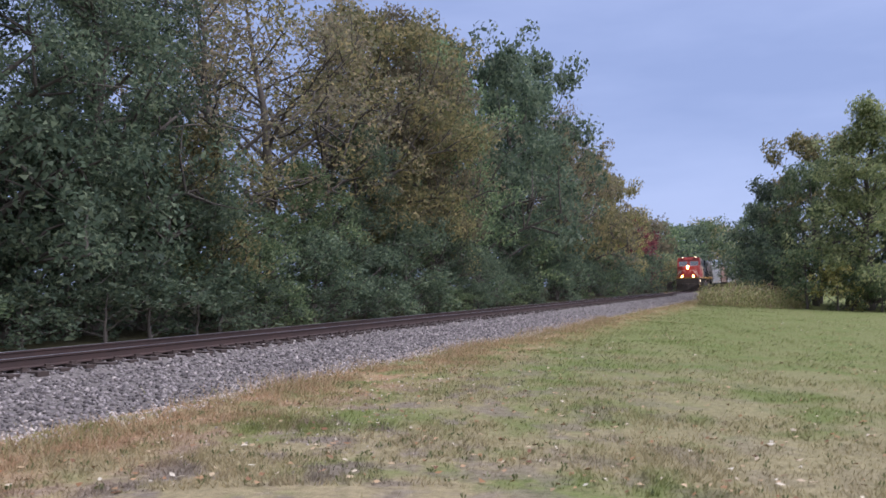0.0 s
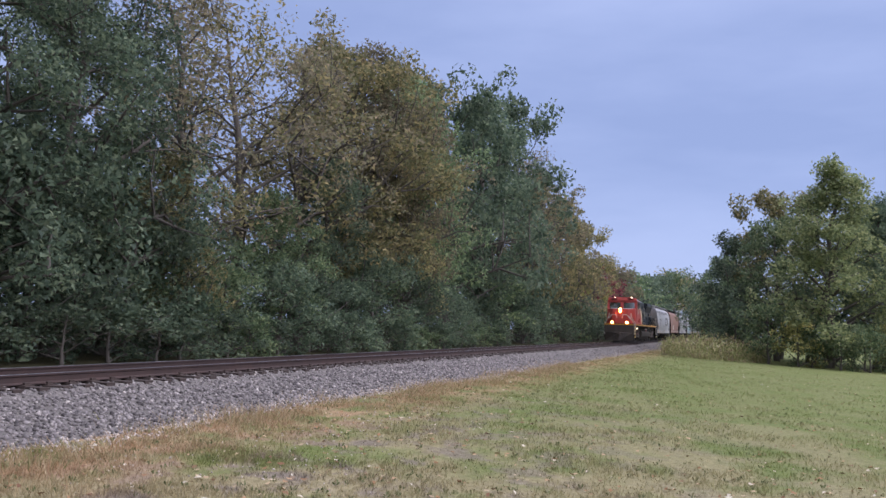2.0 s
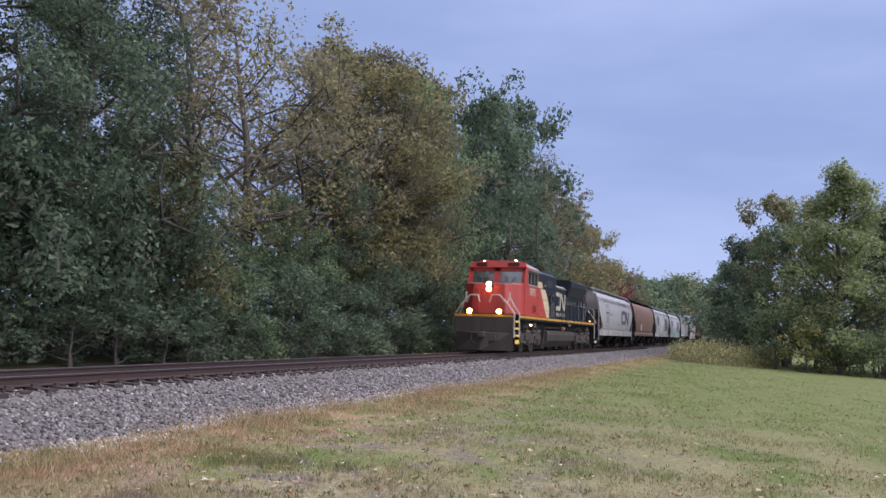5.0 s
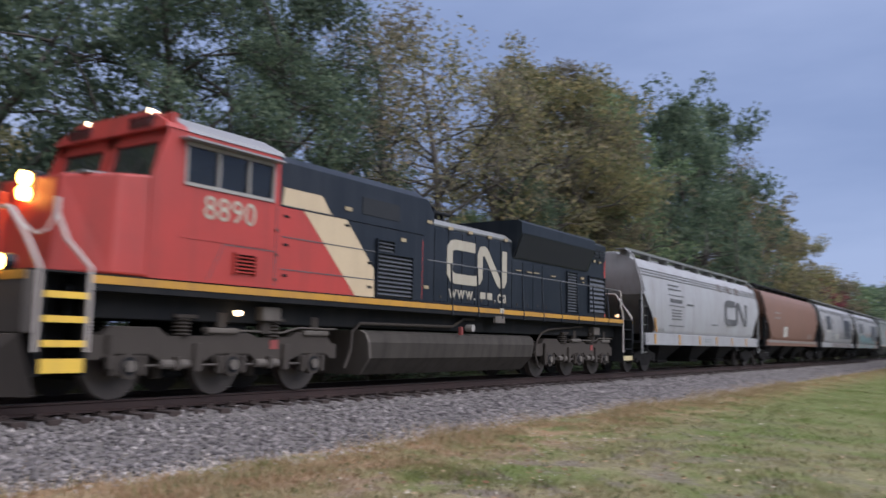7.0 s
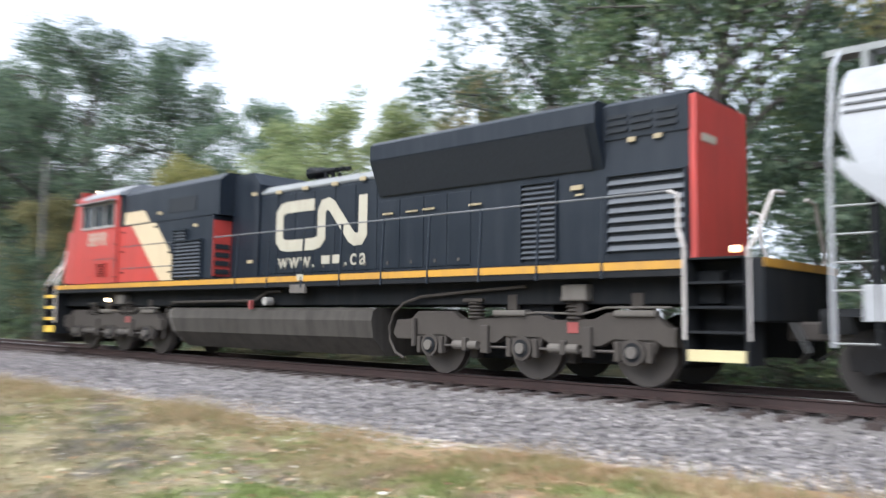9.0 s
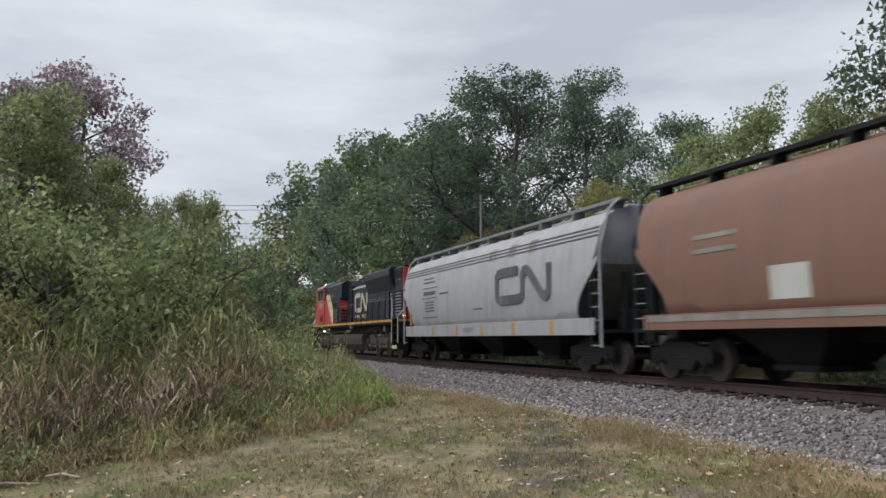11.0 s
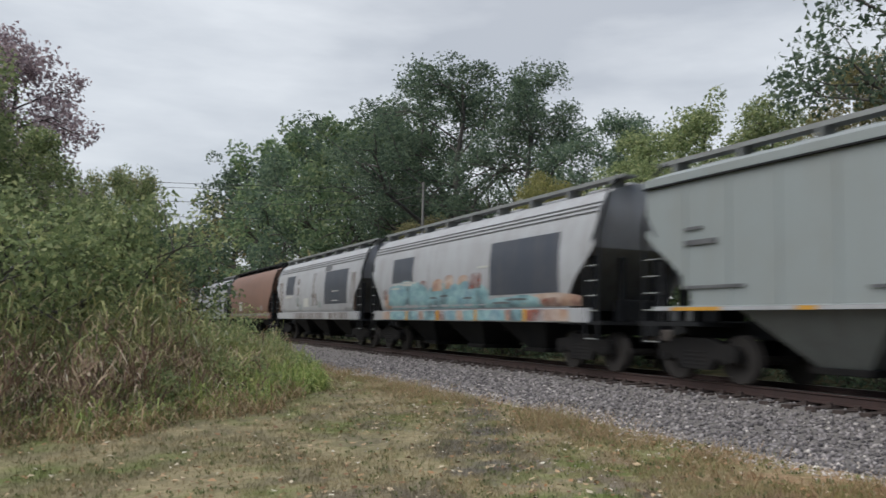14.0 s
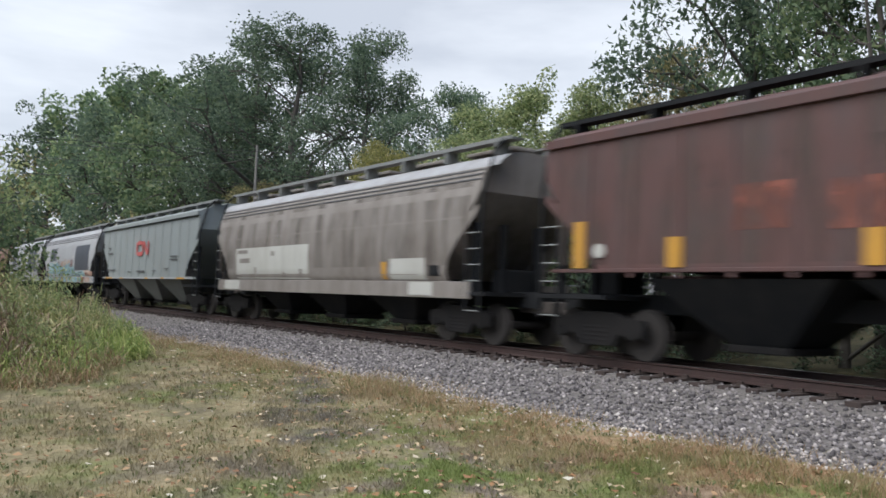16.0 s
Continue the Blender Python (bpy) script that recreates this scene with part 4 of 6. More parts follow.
    for k, (u, w, z0, z1, s, bow, col) in enumerate((
            (2.6, 0.55, 1.52, 2.1, 0.05, 0.2, ORANGE), (2.5, 0.35, 1.9, 2.3, 0.2, 0.1, FADED), (3.05, 1.35, 1.52, 2.42, 0.0, 0.12, TEAL), (4.25, 1.2, 1.52, 2.56, 0.05, 0.25, TEAL),
            (5.2, 0.75, 1.52, 2.48, 0.12, 0.3, TEAL), (6.1, 0.8, 1.52, 2.38, -0.1, 0.35, TEAL), (6.25, 0.5, 2.2, 2.5, 0.1, 0.15, FADED), (7.0, 0.8, 1.52, 2.25, 0.15, 0.3, TEAL), (7.4, 0.65, 2.1, 2.5, 0.2, 0.15, ORANGE),
            (7.95, 0.7, 1.52, 2.35, 0.0, 0.3, TEAL), (8.5, 0.5, 2.15, 2.6, -0.2, 0.1, ORANGE), (8.75, 0.85, 1.52, 2.3, 0.12, 0.35, TEAL), (9.35, 0.55, 2.05, 2.55, 0.25, 0.15, ORANGE),
            (9.7, 0.8, 1.52, 2.35, -0.08, 0.3, TEAL), (10.3, 0.6, 2.1, 2.6, 0.1, 0.2, FADED), (10.6, 0.8, 1.52, 2.2, 0.1, 0.3, TEAL), (11.5, 1.5, 1.52, 1.8, 0.2, 0.12, TEAL), (12.9, 1.3, 1.52, 1.84, -0.2, 0.15, TEAL),
            (13.6, 2.2, 1.52, 1.86, 0.1, 0.16, ORANGE), (14.6, 1.0, 1.52, 1.75, 0.2, 0.1, FADED))):
        sprayed(CURVED, u - 0.1, w * 1.3, z0, z1, s + 0.15 * (-1) ** k, bow * 0.7, col, C, 0.010 + 0.002 * (k % 3))
    for k, (u, w, col) in enumerate(((2.3, 1.0, ORANGE), (3.2, 1.7, TEAL), (4.8, 1.4, TEAL), (6.1, 0.5, ORANGE), (6.5, 1.2, TEAL), (7.6, 0.8, FADED), (8.3, 1.1, TEAL), (9.3, 0.5, ORANGE), (9.7, 1.9, TEAL), (11.4, 1.2, TEAL), (12.5, 0.5, ORANGE), (12.9, 0.9, TEAL), (13.7, 1.2, FADED), (14.7, 1.2, ORANGE))):
        sprayed([(1.54, 1.0), (1.54, 2.0)], u, w, 1.15, 1.45, 0.2 * (-1) ** k, 0.03, col, C, 0.008 + 0.002 * (k % 2))
    for u, w, z in ((3.35, 0.9, 2.26), (4.5, 0.8, 2.46), (5.35, 0.55, 2.42), (7.1, 0.6, 1.85), (8.0, 0.6, 1.9), (9.8, 0.6, 1.8), (11.8, 1.0, 1.62), (12.6, 1.2, 1.7)):
        sprayed(CURVED, u, w, z, z + 0.06, 0.0, 0.02, STENCIL if z < 1.95 else PANELWHITE, C, 0.018)
    small_writing(C, CURVED, [(3.5, 2.35, 1.9, .1), (10.8, 2.7, .7, .05)], PANELWHITE)
    for u in (4.85, 7.7, 10.6, 13.6):
        part("reflector", block(u, u + 0.17, -1.562, -1.53, 1.13, 1.46), YELLOW, C, "yellow reflector stripe")
    out.append((C, starts[3]))
    # fifth: grey with ribs and a red mark
    C = hopper_car(17.6, CARGREY, FLAT, "grey ribbed hopper car with a red railway mark", ribs=12, roof_lines=False, low=1.38, bays=3, bay_col=BAYSHADED, notch=1.4)
    patch("sill_line", [(1.532, 1.0), (1.532, 2.0)], 1.3, 16.3, 1.385, 1.45, CARWHITE, C, "pale line along the sill")
    # black strip that paints the overhang's shadow line under each top chord
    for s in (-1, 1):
        part("chord_lip", block(0.95, 16.65, *sorted((s * 1.5, s * 1.59)), 3.92, 3.952), UNDER, C, "dark strip drawn as the shadow under the top chord")
    mark_strokes("side_mark", 7.75, 2.48, 2.1, 0.7, 0.17, -1.55, LOGORED, C, "red railway mark of bent bands")
    small_writing(C, [(1.538, 1.4), (1.538, 4)], [(2.2, 2.95, .5, .06), (2.2, 2.65, .9, .1), (2.2, 1.8, 1.6, .06), (8.0, 1.68, 1.2, .1), (13.2, 2.2, 1.0, .05), (13.2, 2.33, 1.0, .05), (6.4, 1.7, .4, .05), (10.6, 1.72, .5, .05), (12.4, 1.8, .5, .06)], STENCIL)
    patch("sill_paint", [(1.535, 1.0), (1.535, 2.0)], 1.8, 3.2, 1.38, 1.45, YELLOW, C)
    patch("sill_paint", [(1.535, 1.0), (1.535, 2.0)], 14.2, 15.2, 1.38, 1.45, YELLOW, C)
    for u in (5.0, 9.5, 12.0):
        patch("sill_paint", [(1.535, 1.0), (1.535, 2.0)], u, u + 0.4, 1.38, 1.45, YELLOW, C)
    out.append((C, starts[4]))
    # sixth: faded tan with pale patches
    C = hopper_car(17.9, CARTAN, SUNK, "faded tan hopper car with pale painted patches", low=1.0, line_drop=0.09)
    patch("pale_patch", SUNK, 2.95, 8.7, 1.42, 2.46, PANELWHITE, C, "large pale painted patch")
    patch("pale_patch", SUNK, 13.4, 14.95, 1.42, 1.93, PANELWHITE, C, "pale painted patch")
    patch("dark_patch", SUNK, 15.1, 15.55, 1.5, 1.75, UNDER, C)
    part("sill_patch", block(1.9, 3.3, -1.545, -1.53, 1.05, 1.36), PANELWHITE, C)
    part("sill_patch", block(14.3, 15.3, -1.545, -1.53, 1.05, 1.36), PANELWHITE, C)
    small_writing(C, SUNK, [(3.1, 2.27, .9, .13), (3.3, 1.95, .9, .16), (6.0, 2.15, .25, .16), (4.6, 1.5, .15, .3), (6.9, 1.5, .2, .12), (8.1, 1.5, .2, .22)], CARTAN)
    patch("reflector", SUNK, 12.95, 13.2, 1.42, 1.86, YELLOW, C, "yellow reflector stripe")
    patch("soot_stain", SUNK, 1.2, 16.6, 1.4, 3.6, SOOT, C, "dark brown weather stain", 0.005)
    patch("roof_edge", SUNK, 0.6, 17.3, 3.92, 4.2, CARWHITE, C, "pale grey roof edge", 0.006)
    out.append((C, starts[5]))
    # seventh: red brown with ribs
    C = hopper_car(17.65, CARRUST, HIGH, "rusty red-brown ribbed hopper car with yellow reflectors", ribs=14, roof_lines=False, low=1.56, walk_col=UNDER, notch=1.4)
    for u, z in ((1.8, 2.5), (4.0, 2.14), (7.3, 2.14), (10.6, 2.14)):
        part("reflector", block(u, u + 0.3, -1.55, -1.5, 1.64, z), YELLOW, C, "yellow reflector stripe")
    part("round_mark", disc_y(2.45, 1.95, 0.13, -1.55, -1.5, None, 18), PANELWHITE, C, "pale round mark")
    for u, z in ((5.2, 2.2), (6.8, 2.15), (9.0, 2.3), (11.0, 2.2)):
        patch("faded_patch", [(1.5, 1.4), (1.5, 4)], u, u + 1.1, z, z + 0.7, FADED, C, "faded orange-red patch")
    for u, z in ((4.5, 2.9), (5.9, 2.95), (7.3, 3.0), (8.7, 3.0), (10.1, 2.95)):
        patch("painted_out", [(1.5, 1.4), (1.5, 4)], u, u + 0.5, z, z + 0.4, SOOT, C, "painted-out square", 0.004)
    patch("soot_stain", [(1.5, 1.4), (1.5, 4)], 1.3, 16.3, 1.7, 3.9, SOOT, C, "dark weather stain", 0.003)
    out.append((C, starts[6]))
    for k, (col, text) in enumerate(((CARBROWN, "oxide brown hopper car far down the train"), (CARGREY, "grey hopper car far down the train"), (CARWHITE, "pale grey hopper car far down the train"))):
        out.append((hopper_car(17.6, col, CURVED, text, roof_lines=False), starts[7 + k]))
    return out


TRAIN = the_train()


def train_x(t):
    return -10.320 - 16.4565 * (t - 8) - 0.04197 * (t - 8) ** 2 + 0.000235 * (t - 8) ** 3


def motions():
    """The train runs past; every wheelset rolls."""
    for thing, back in TRAIN:
        walk(thing, [(k * 0.5, pose(train_x(k * 0.5) + back, TRACK, 0)) for k in range(33)])
    for ob, r, x in WHEELS:
        walk(ob, [(k / 30, pose(x, 0, r, 0, math.degrees(train_x(k / 30) / r), 0)) for k in range(481)])


# ---- ground, ballast and rails ----
def ground_z(x, y):
    r2 = x * x + y * y
    slope = 0.0484 * np.clip(y, -40, 30)   # the ground falls away gently from the line
    return -1.07 + slope + 0.32 * np.exp(-r2 / 30.0) + 0.012 * np.sin(x * 0.7 + 1.3 * np.sin(y * 0.4)) * np.cos(y * 0.9) * np.exp(-r2 / 6000.0)


def turf(name, gain, rough=0.9, thin=0.0):
    """Patchy lawn: green turf, straw-coloured dead grass, a burnt strip along the ballast, bare gravelly earth."""
    m, n, l, b = node_mat(name, rough)
    b.inputs["Specular IOR Level"].default_value = 0.08
    co = n.new("ShaderNodeTexCoord")
    sep = n.new("ShaderNodeSeparateXYZ")
    l.new(co.outputs["Object"], sep.inputs[0])
    big = noise_node(n, l, 0.55, 6)
    mid = noise_node(n, l, 1.3, 6)
    g = lambda c: tuple(v * gain for v in c)
    fine = noise_node(n, l, 9, 7, None, "Object", 0.72)
    green = ramp_node(n, l, fine, [(0.3, g((0.098, 0.128, 0.040))), (0.7, g((0.198, 0.228, 0.082)))])
    straw = ramp_node(n, l, fine, [(0.3, g((0.22, 0.17, 0.108))), (0.7, g((0.45, 0.36, 0.235)))])
    burnt = ramp_node(n, l, fine, [(0.35, g((0.27, 0.17, 0.095))), (0.7, g((0.46, 0.315, 0.19)))])
    earth = ramp_node(n, l, fine, [(0.35, g((0.13, 0.105, 0.08))), (0.7, g((0.29, 0.25, 0.205)))])

    def span(value, a, c):
        r = n.new("ShaderNodeMapRange")
        r.inputs["From Min"].default_value, r.inputs["From Max"].default_value = a, c
        l.new(value, r.inputs[0])
        return r.outputs[0]

    def plus(a, c, how="ADD"):
        k = n.new("ShaderNodeMath")
        k.operation, k.use_clamp = how, True
        for s, v in zip(k.inputs, (a, c)):
            if isinstance(v, (int, float)):
                s.default_value = v
            else:
                l.new(v, s)
        return k.outputs[0]
    # straw where the big noise is high, more of it towards the track
    toward = span(sep.outputs["Y"], 2.0, 8.0)
    away = span(sep.outputs["X"], 28.0, 4.0)
    lean = plus(plus(toward, away, "MULTIPLY"), 0.5, "MULTIPLY")
    dry = plus(plus(span(big, 0.40, 0.56), 0.8, "MULTIPLY"), plus(plus(span(mid, 0.45, 0.6), 0.5, "MULTIPLY"), lean, "MULTIPLY"))
    dry = plus(dry, plus(plus(away, 0.82, "MULTIPLY"), 0.18), "MULTIPLY")
    c = mix_node(n, l, dry, green, straw)
    bare = plus(plus(span(mid, 0.50, 0.60), span(sep.outputs["Y"], -2.0, 5.0), "MULTIPLY"), span(sep.outputs["X"], 26.0, 10.0), "MULTIPLY")
    c = mix_node(n, l, bare, c, earth)
    strip = plus(plus(span(sep.outputs["Y"], 5.6, 7.4), span(mid, 0.40, 0.58), "MULTIPLY"), 0.85, "MULTIPLY")
    c = mix_node(n, l, strip, c, burnt)
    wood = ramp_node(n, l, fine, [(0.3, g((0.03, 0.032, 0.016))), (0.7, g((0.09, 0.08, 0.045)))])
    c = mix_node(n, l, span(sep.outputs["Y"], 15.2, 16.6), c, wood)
    # a worn, gravelly track that bends from the verge away along the line
    def calc(how, *values):
        k = n.new("ShaderNodeMath")
        k.operation = how
        for socket, v in zip(k.inputs, values):
            if isinstance(v, (int, float)):
                socket.default_value = v
            else:
                l.new(v, socket)
        return k.outputs[0]
    bow = calc("MULTIPLY_ADD", calc("MULTIPLY", sep.outputs["Y"], sep.outputs["Y"]), -0.17, -6.6)
    gap = calc("SUBTRACT", sep.outputs["X"], calc("MULTIPLY_ADD", sep.outputs["Y"], 0.1, bow))
    near_track = calc("ABSOLUTE", gap)
    thatch = ramp_node(n, l, fine, [(0.3, g((0.085, 0.078, 0.042))), (0.7, g((0.225, 0.195, 0.115)))])
    c = mix_node(n, l, plus(plus(span(sep.outputs["X"], -7.0, -12.0), span(mid, 0.34, 0.56), "MULTIPLY"), 0.7, "MULTIPLY"), c, thatch)
    rut = plus(plus(plus(span(near_track, 1.7, 0.4), span(mid, 0.40, 0.56), "MULTIPLY"), span(sep.outputs["X"], -7.0, -10.5), "MULTIPLY"), 0.8, "MULTIPLY")
    c = mix_node(n, l, rut, c, ramp_node(n, l, fine, [(0.3, g((0.055, 0.05, 0.045))), (0.7, g((0.17, 0.155, 0.14)))]))
    l.new(c, b.inputs["Base Color"])
    bump_node(n, l, noise_node(n, l, 22, 5), b, 0.6, 0.05)
    if thin:
        tl = n.new("ShaderNodeBsdfTranslucent")
        l.new(c, tl.inputs["Color"])
        ms = n.new("ShaderNodeMixShader")
        ms.inputs[0].default_value = thin
        l.new(b.outputs[0], ms.inputs[1])
        l.new(tl.outputs[0], ms.inputs[2])
        l.new(ms.outputs[0], n["Material Output"].inputs["Surface"])
    return m


TURF = turf("patchy_turf", 0.88)
BLADES = turf("turf_blades", 1.3, 0.7, 0.45)


def island_mat(name, stops, rough=0.8, spec=0.3, by_object=0.0, thin=0.0):
    """Colour by piece, shifted a little from thing to thing."""
    m, n, l, b = node_mat(name, rough)
    geo = n.new("ShaderNodeNewGeometry")
    c = ramp_node(n, l, geo.outputs["Random Per Island"], stops)
    if by_object:
        info = n.new("ShaderNodeObjectInfo")
        hs = n.new("ShaderNodeHueSaturation")
        r = n.new("ShaderNodeMapRange")
        r.inputs["To Min"].default_value, r.inputs["To Max"].default_value = 1 - by_object, 1 + by_object
        l.new(info.outputs["Random"], r.inputs[0])
        l.new(r.outputs[0], hs.inputs["Value"])
        l.new(c, hs.inputs["Color"])
        c = hs.outputs[0]
    l.new(c, b.inputs["Base Color"])
    b.inputs["Specular IOR Level"].default_value = spec
    if thin:
        tl = n.new("ShaderNodeBsdfTranslucent")
        l.new(c, tl.inputs["Color"])
        ms = n.new("ShaderNodeMixShader")
        ms.inputs[0].default_value = thin
        l.new(b.outputs[0], ms.inputs[1])
        l.new(tl.outputs[0], ms.inputs[2])
        l.new(ms.outputs[0], n["Material Output"].inputs["Surface"])
    return m


STONE = island_mat("ballast_stone", [(0.0, (0.050, 0.045, 0.046)), (0.35, (0.125, 0.112, 0.112)), (0.75, (0.215, 0.194, 0.192)), (0.97, (0.30, 0.272, 0.262)), (1.0, (0.50, 0.455, 0.42))], 0.85)
GRIT = island_mat("pale_grit", [(0.0, (0.25, 0.215, 0.19)), (0.8, (0.46, 0.405, 0.365)), (1.0, (0.6, 0.545, 0.5))], 0.9)
RUSTRAIL = paint("rusty_rail", (0.030, 0.016, 0.014), 0.75, (0.055, 0.027, 0.022), 0.6)
SHINE, _n, _l, _b = node_mat("worn_rail_head", 0.28, 1.0)
_l.new(ramp_node(_n, _l, noise_node(_n, _l, 8, 3, (0.05, 1, 1)), [(0.3, (0.20, 0.19, 0.185)), (0.7, (0.34, 0.33, 0.325))]), _b.inputs["Base Color"])
TIE = paint("creosoted_tie", (0.034, 0.024, 0.021), 0.9, (0.068, 0.043, 0.035), 0.7)
BED, _n, _l, _b = node_mat("ballast_bed", 0.95)
_l.new(ramp_node(_n, _l, noise_node(_n, _l, 18, 4), [(0.3, (0.08, 0.072, 0.068)), (0.7, (0.19, 0.17, 0.16))]), _b.inputs["Base Color"])
bump_node(_n, _l, noise_node(_n, _l, 16, 4), _b, 1.0, 0.06)


def quick_mesh(name, verts, faces, material, parent=None, smooth=False):
    """A mesh from arrays; all faces have the same count of corners."""
    verts, faces = np.asarray(verts, dtype=np.float32), np.asarray(faces, dtype=np.int32)
    me = bpy.data.meshes.new(name)
    k = faces.shape[1]
    me.vertices.add(len(verts))
    me.vertices.foreach_set("co", verts.ravel())
    me.loops.add(faces.size)
    me.loops.foreach_set("vertex_index", faces.ravel())
    me.polygons.add(len(faces))
    me.polygons.foreach_set("loop_start", np.arange(0, faces.size, k, dtype=np.int32))
    me.update(calc_edges=True)
    me.materials.append(material)
    return me


def ground():
    near = np.arange(-60, 100.1, 1.0)
    xs = np.concatenate([[-2500, -900, -400, -220, -140, -95, -75], near, [115, 140, 190, 280, 450, 900, 2500]])
    ys = np.concatenate([[-2500, -900, -300, -120, -70, -45], np.arange(-32, 40.1, 0.8), [48, 65, 100, 200, 500, 1000, 2500]])
    X, Y = np.meshgrid(xs, ys)
    V = np.stack([X, Y, ground_z(X, Y)], -1).reshape(-1, 3)
    a = np.arange(len(ys) - 1)[:, None] * len(xs) + np.arange(len(xs) - 1)
    F = np.stack([a, a + 1, a + 1 + len(xs), a + len(xs)], -1).reshape(-1, 4)
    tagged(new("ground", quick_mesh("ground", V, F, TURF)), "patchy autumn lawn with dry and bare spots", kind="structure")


ground()
bed_section = [(-4.4, -0.85), (-3.75, -0.62), (-2.3, -0.46), (-1.5, -0.36), (-1.22, -0.235), (1.22, -0.235), (1.6, -0.28), (2.3, -0.34), (4.2, -0.62)]
ballast = part("ballast", sweep_x([(TRACK + y, z) for y, z in bed_section], -420, 520), BED)
tagged(ballast, "grey crushed-stone ballast bed of the track", kind="structure")


def stones(name, count, pick, size, material, seed):
    """Loose angular stones, each a bent octahedron."""
    rng = np.random.default_rng(seed)
    x, y, z = pick(rng, count)
    base = np.array([(1, 0, 0), (0, 1, 0), (-1, 0, 0), (0, -1, 0), (0, 0, 0.8), (0, 0, -0.8)])
    V = base[None] * rng.uniform(0.55, 1.3, (count, 6, 1)) * (size * rng.uniform(0.6, 1.5, (count, 1, 1)))
    a = rng.uniform(0, 2 * np.pi, count)
    t = rng.uniform(-0.7, 0.7, count)
    c, s, ct, st = np.cos(a), np.sin(a), np.cos(t), np.sin(t)
    vx, vz = V[..., 0] * ct[:, None] - V[..., 2] * st[:, None], V[..., 0] * st[:, None] + V[..., 2] * ct[:, None]
    vy = V[..., 1]
    W = np.stack([vx * c[:, None] - vy * s[:, None] + x[:, None], vx * s[:, None] + vy * c[:, None] + y[:, None], vz + z[:, None]], -1)
    f = np.array([(0, 1, 4), (1, 2, 4), (2, 3, 4), (3, 0, 4), (1, 0, 5), (2, 1, 5), (3, 2, 5), (0, 3, 5)])
    F = f[None] + 6 * np.arange(count)[:, None, None]
    return new(name, quick_mesh(name, W.reshape(-1, 3), F.reshape(-1, 3), material))


def along(rng, count, near=0.72):
    a = rng.uniform(-32, 42, count)
    b = rng.uniform(-80, 130, count)
    return np.where(rng.random(count) < near, a, b)


def on_bed(rng, count):
    x = along(rng, count)
    d = np.where(rng.random(count) < 0.78, rng.uniform(-3.95, -1.25, count), rng.uniform(-1.25, 2.4, count))
    z = np.interp(d, [p[0] for p in bed_section], [p[1] for p in bed_section])
    return x, TRACK + d, z + 0.008


def on_toe(rng, count):
    x = along(rng, count)
    d = -3.85 + rng.normal(0, 0.22, count) + 0.25 * np.sin(x * 0.5) * np.sin(x * 0.17)
    return x, TRACK + d, np.maximum(np.interp(d, [p[0] for p in bed_section], [p[1] for p in bed_section]), ground_z(x, TRACK + d)) + 0.005


def on_path(rng, count):
    x = np.where(rng.random(count) < 0.5, rng.uniform(-18, -8, count), rng.uniform(7, 18, count))
    y = 5.6 + rng.normal(0, 1.0, count) + 0.05 * np.abs(x)
    return x, y, ground_z(x, y) + 0.004


tagged(stones("ballast_stones", 42000, on_bed, 0.038, STONE, 4), "loose grey crushed stones", "stones", kind="stuff")
tagged(stones("pale_gravel", 11000, on_toe, 0.024, GRIT, 5), "pale fine gravel at the foot of the ballast", "gravel", kind="stuff")
tagged(stones("scattered_gravel", 900, on_path, 0.016, GRIT, 6), "scattered pale gravel in worn turf", "gravel", kind="stuff")

track = tagged(new("track"), "single railway track with rusty rails on creosoted ties", kind="structure")
for s in (-1, 1):
    yc = TRACK + s * 0.755
    sec = [(-0.07, -0.18), (0.07, -0.18), (0.07, -0.165), (0.012, -0.14), (0.01, -0.05), (0.035, -0.035), (0.036, -0.006), (-0.036, -0.006), (-0.035, -0.035), (-0.01, -0.05), (-0.012, -0.14), (-0.07, -0.165)]
    part("rail", sweep_x([(yc + y, z) for y, z in sec], -420, 520), RUSTRAIL, track, "rusty steel rail")
    part("rail_head", sweep_x([(yc - 0.034, -0.006), (yc + 0.034, -0.006), (yc + 0.028, 0.0), (yc - 0.028, 0.0)], -420, 520), SHINE, track, "polished running surface")


def tie_mesh():
    bm = block(-0.115, 0.115, -1.3, 1.3, -0.40, -0.20, 0.01)
    for y in (-0.755, 0.755):
        fill(bm, -0.1, 0.1, y - 0.19, y + 0.19, -0.2, -0.182)
        for q in (-0.11, 0.11):
            fill(bm, -0.05, 0.05, y + q - 0.025, y + q + 0.025, -0.182, -0.14)
    me = bpy.data.meshes.new("tie")
    bmesh.ops.recalc_face_normals(bm, faces=bm.faces)
    bm.to_mesh(me)
    bm.free()
    me.materials.append(TIE)
    return me


_tie = tie_mesh()
_rng = random.Random(7)
for k in range(290):
    o = new("tie", _tie)
    o.parent = track
    o.matrix_basis = pose(-55 + k * 0.52, TRACK + _rng.uniform(-0.05, 0.05), _rng.uniform(-0.012, 0.006), 0, 0, _rng.uniform(-1, 1))


# ---- grass ----
def unevenness(x, y):
    """A patchy field from waves of many lengths and directions."""
    rng = np.random.default_rng(99)
    out = 0
    for k in range(14):
        a, w, p = rng.uniform(0, 6.28), 2 * np.pi / rng.uniform(0.5, 5.0), rng.uniform(0, 6.28)
        out = out + np.sin((x * np.cos(a) + y * np.sin(a)) * w + p)
    return out / 3.0


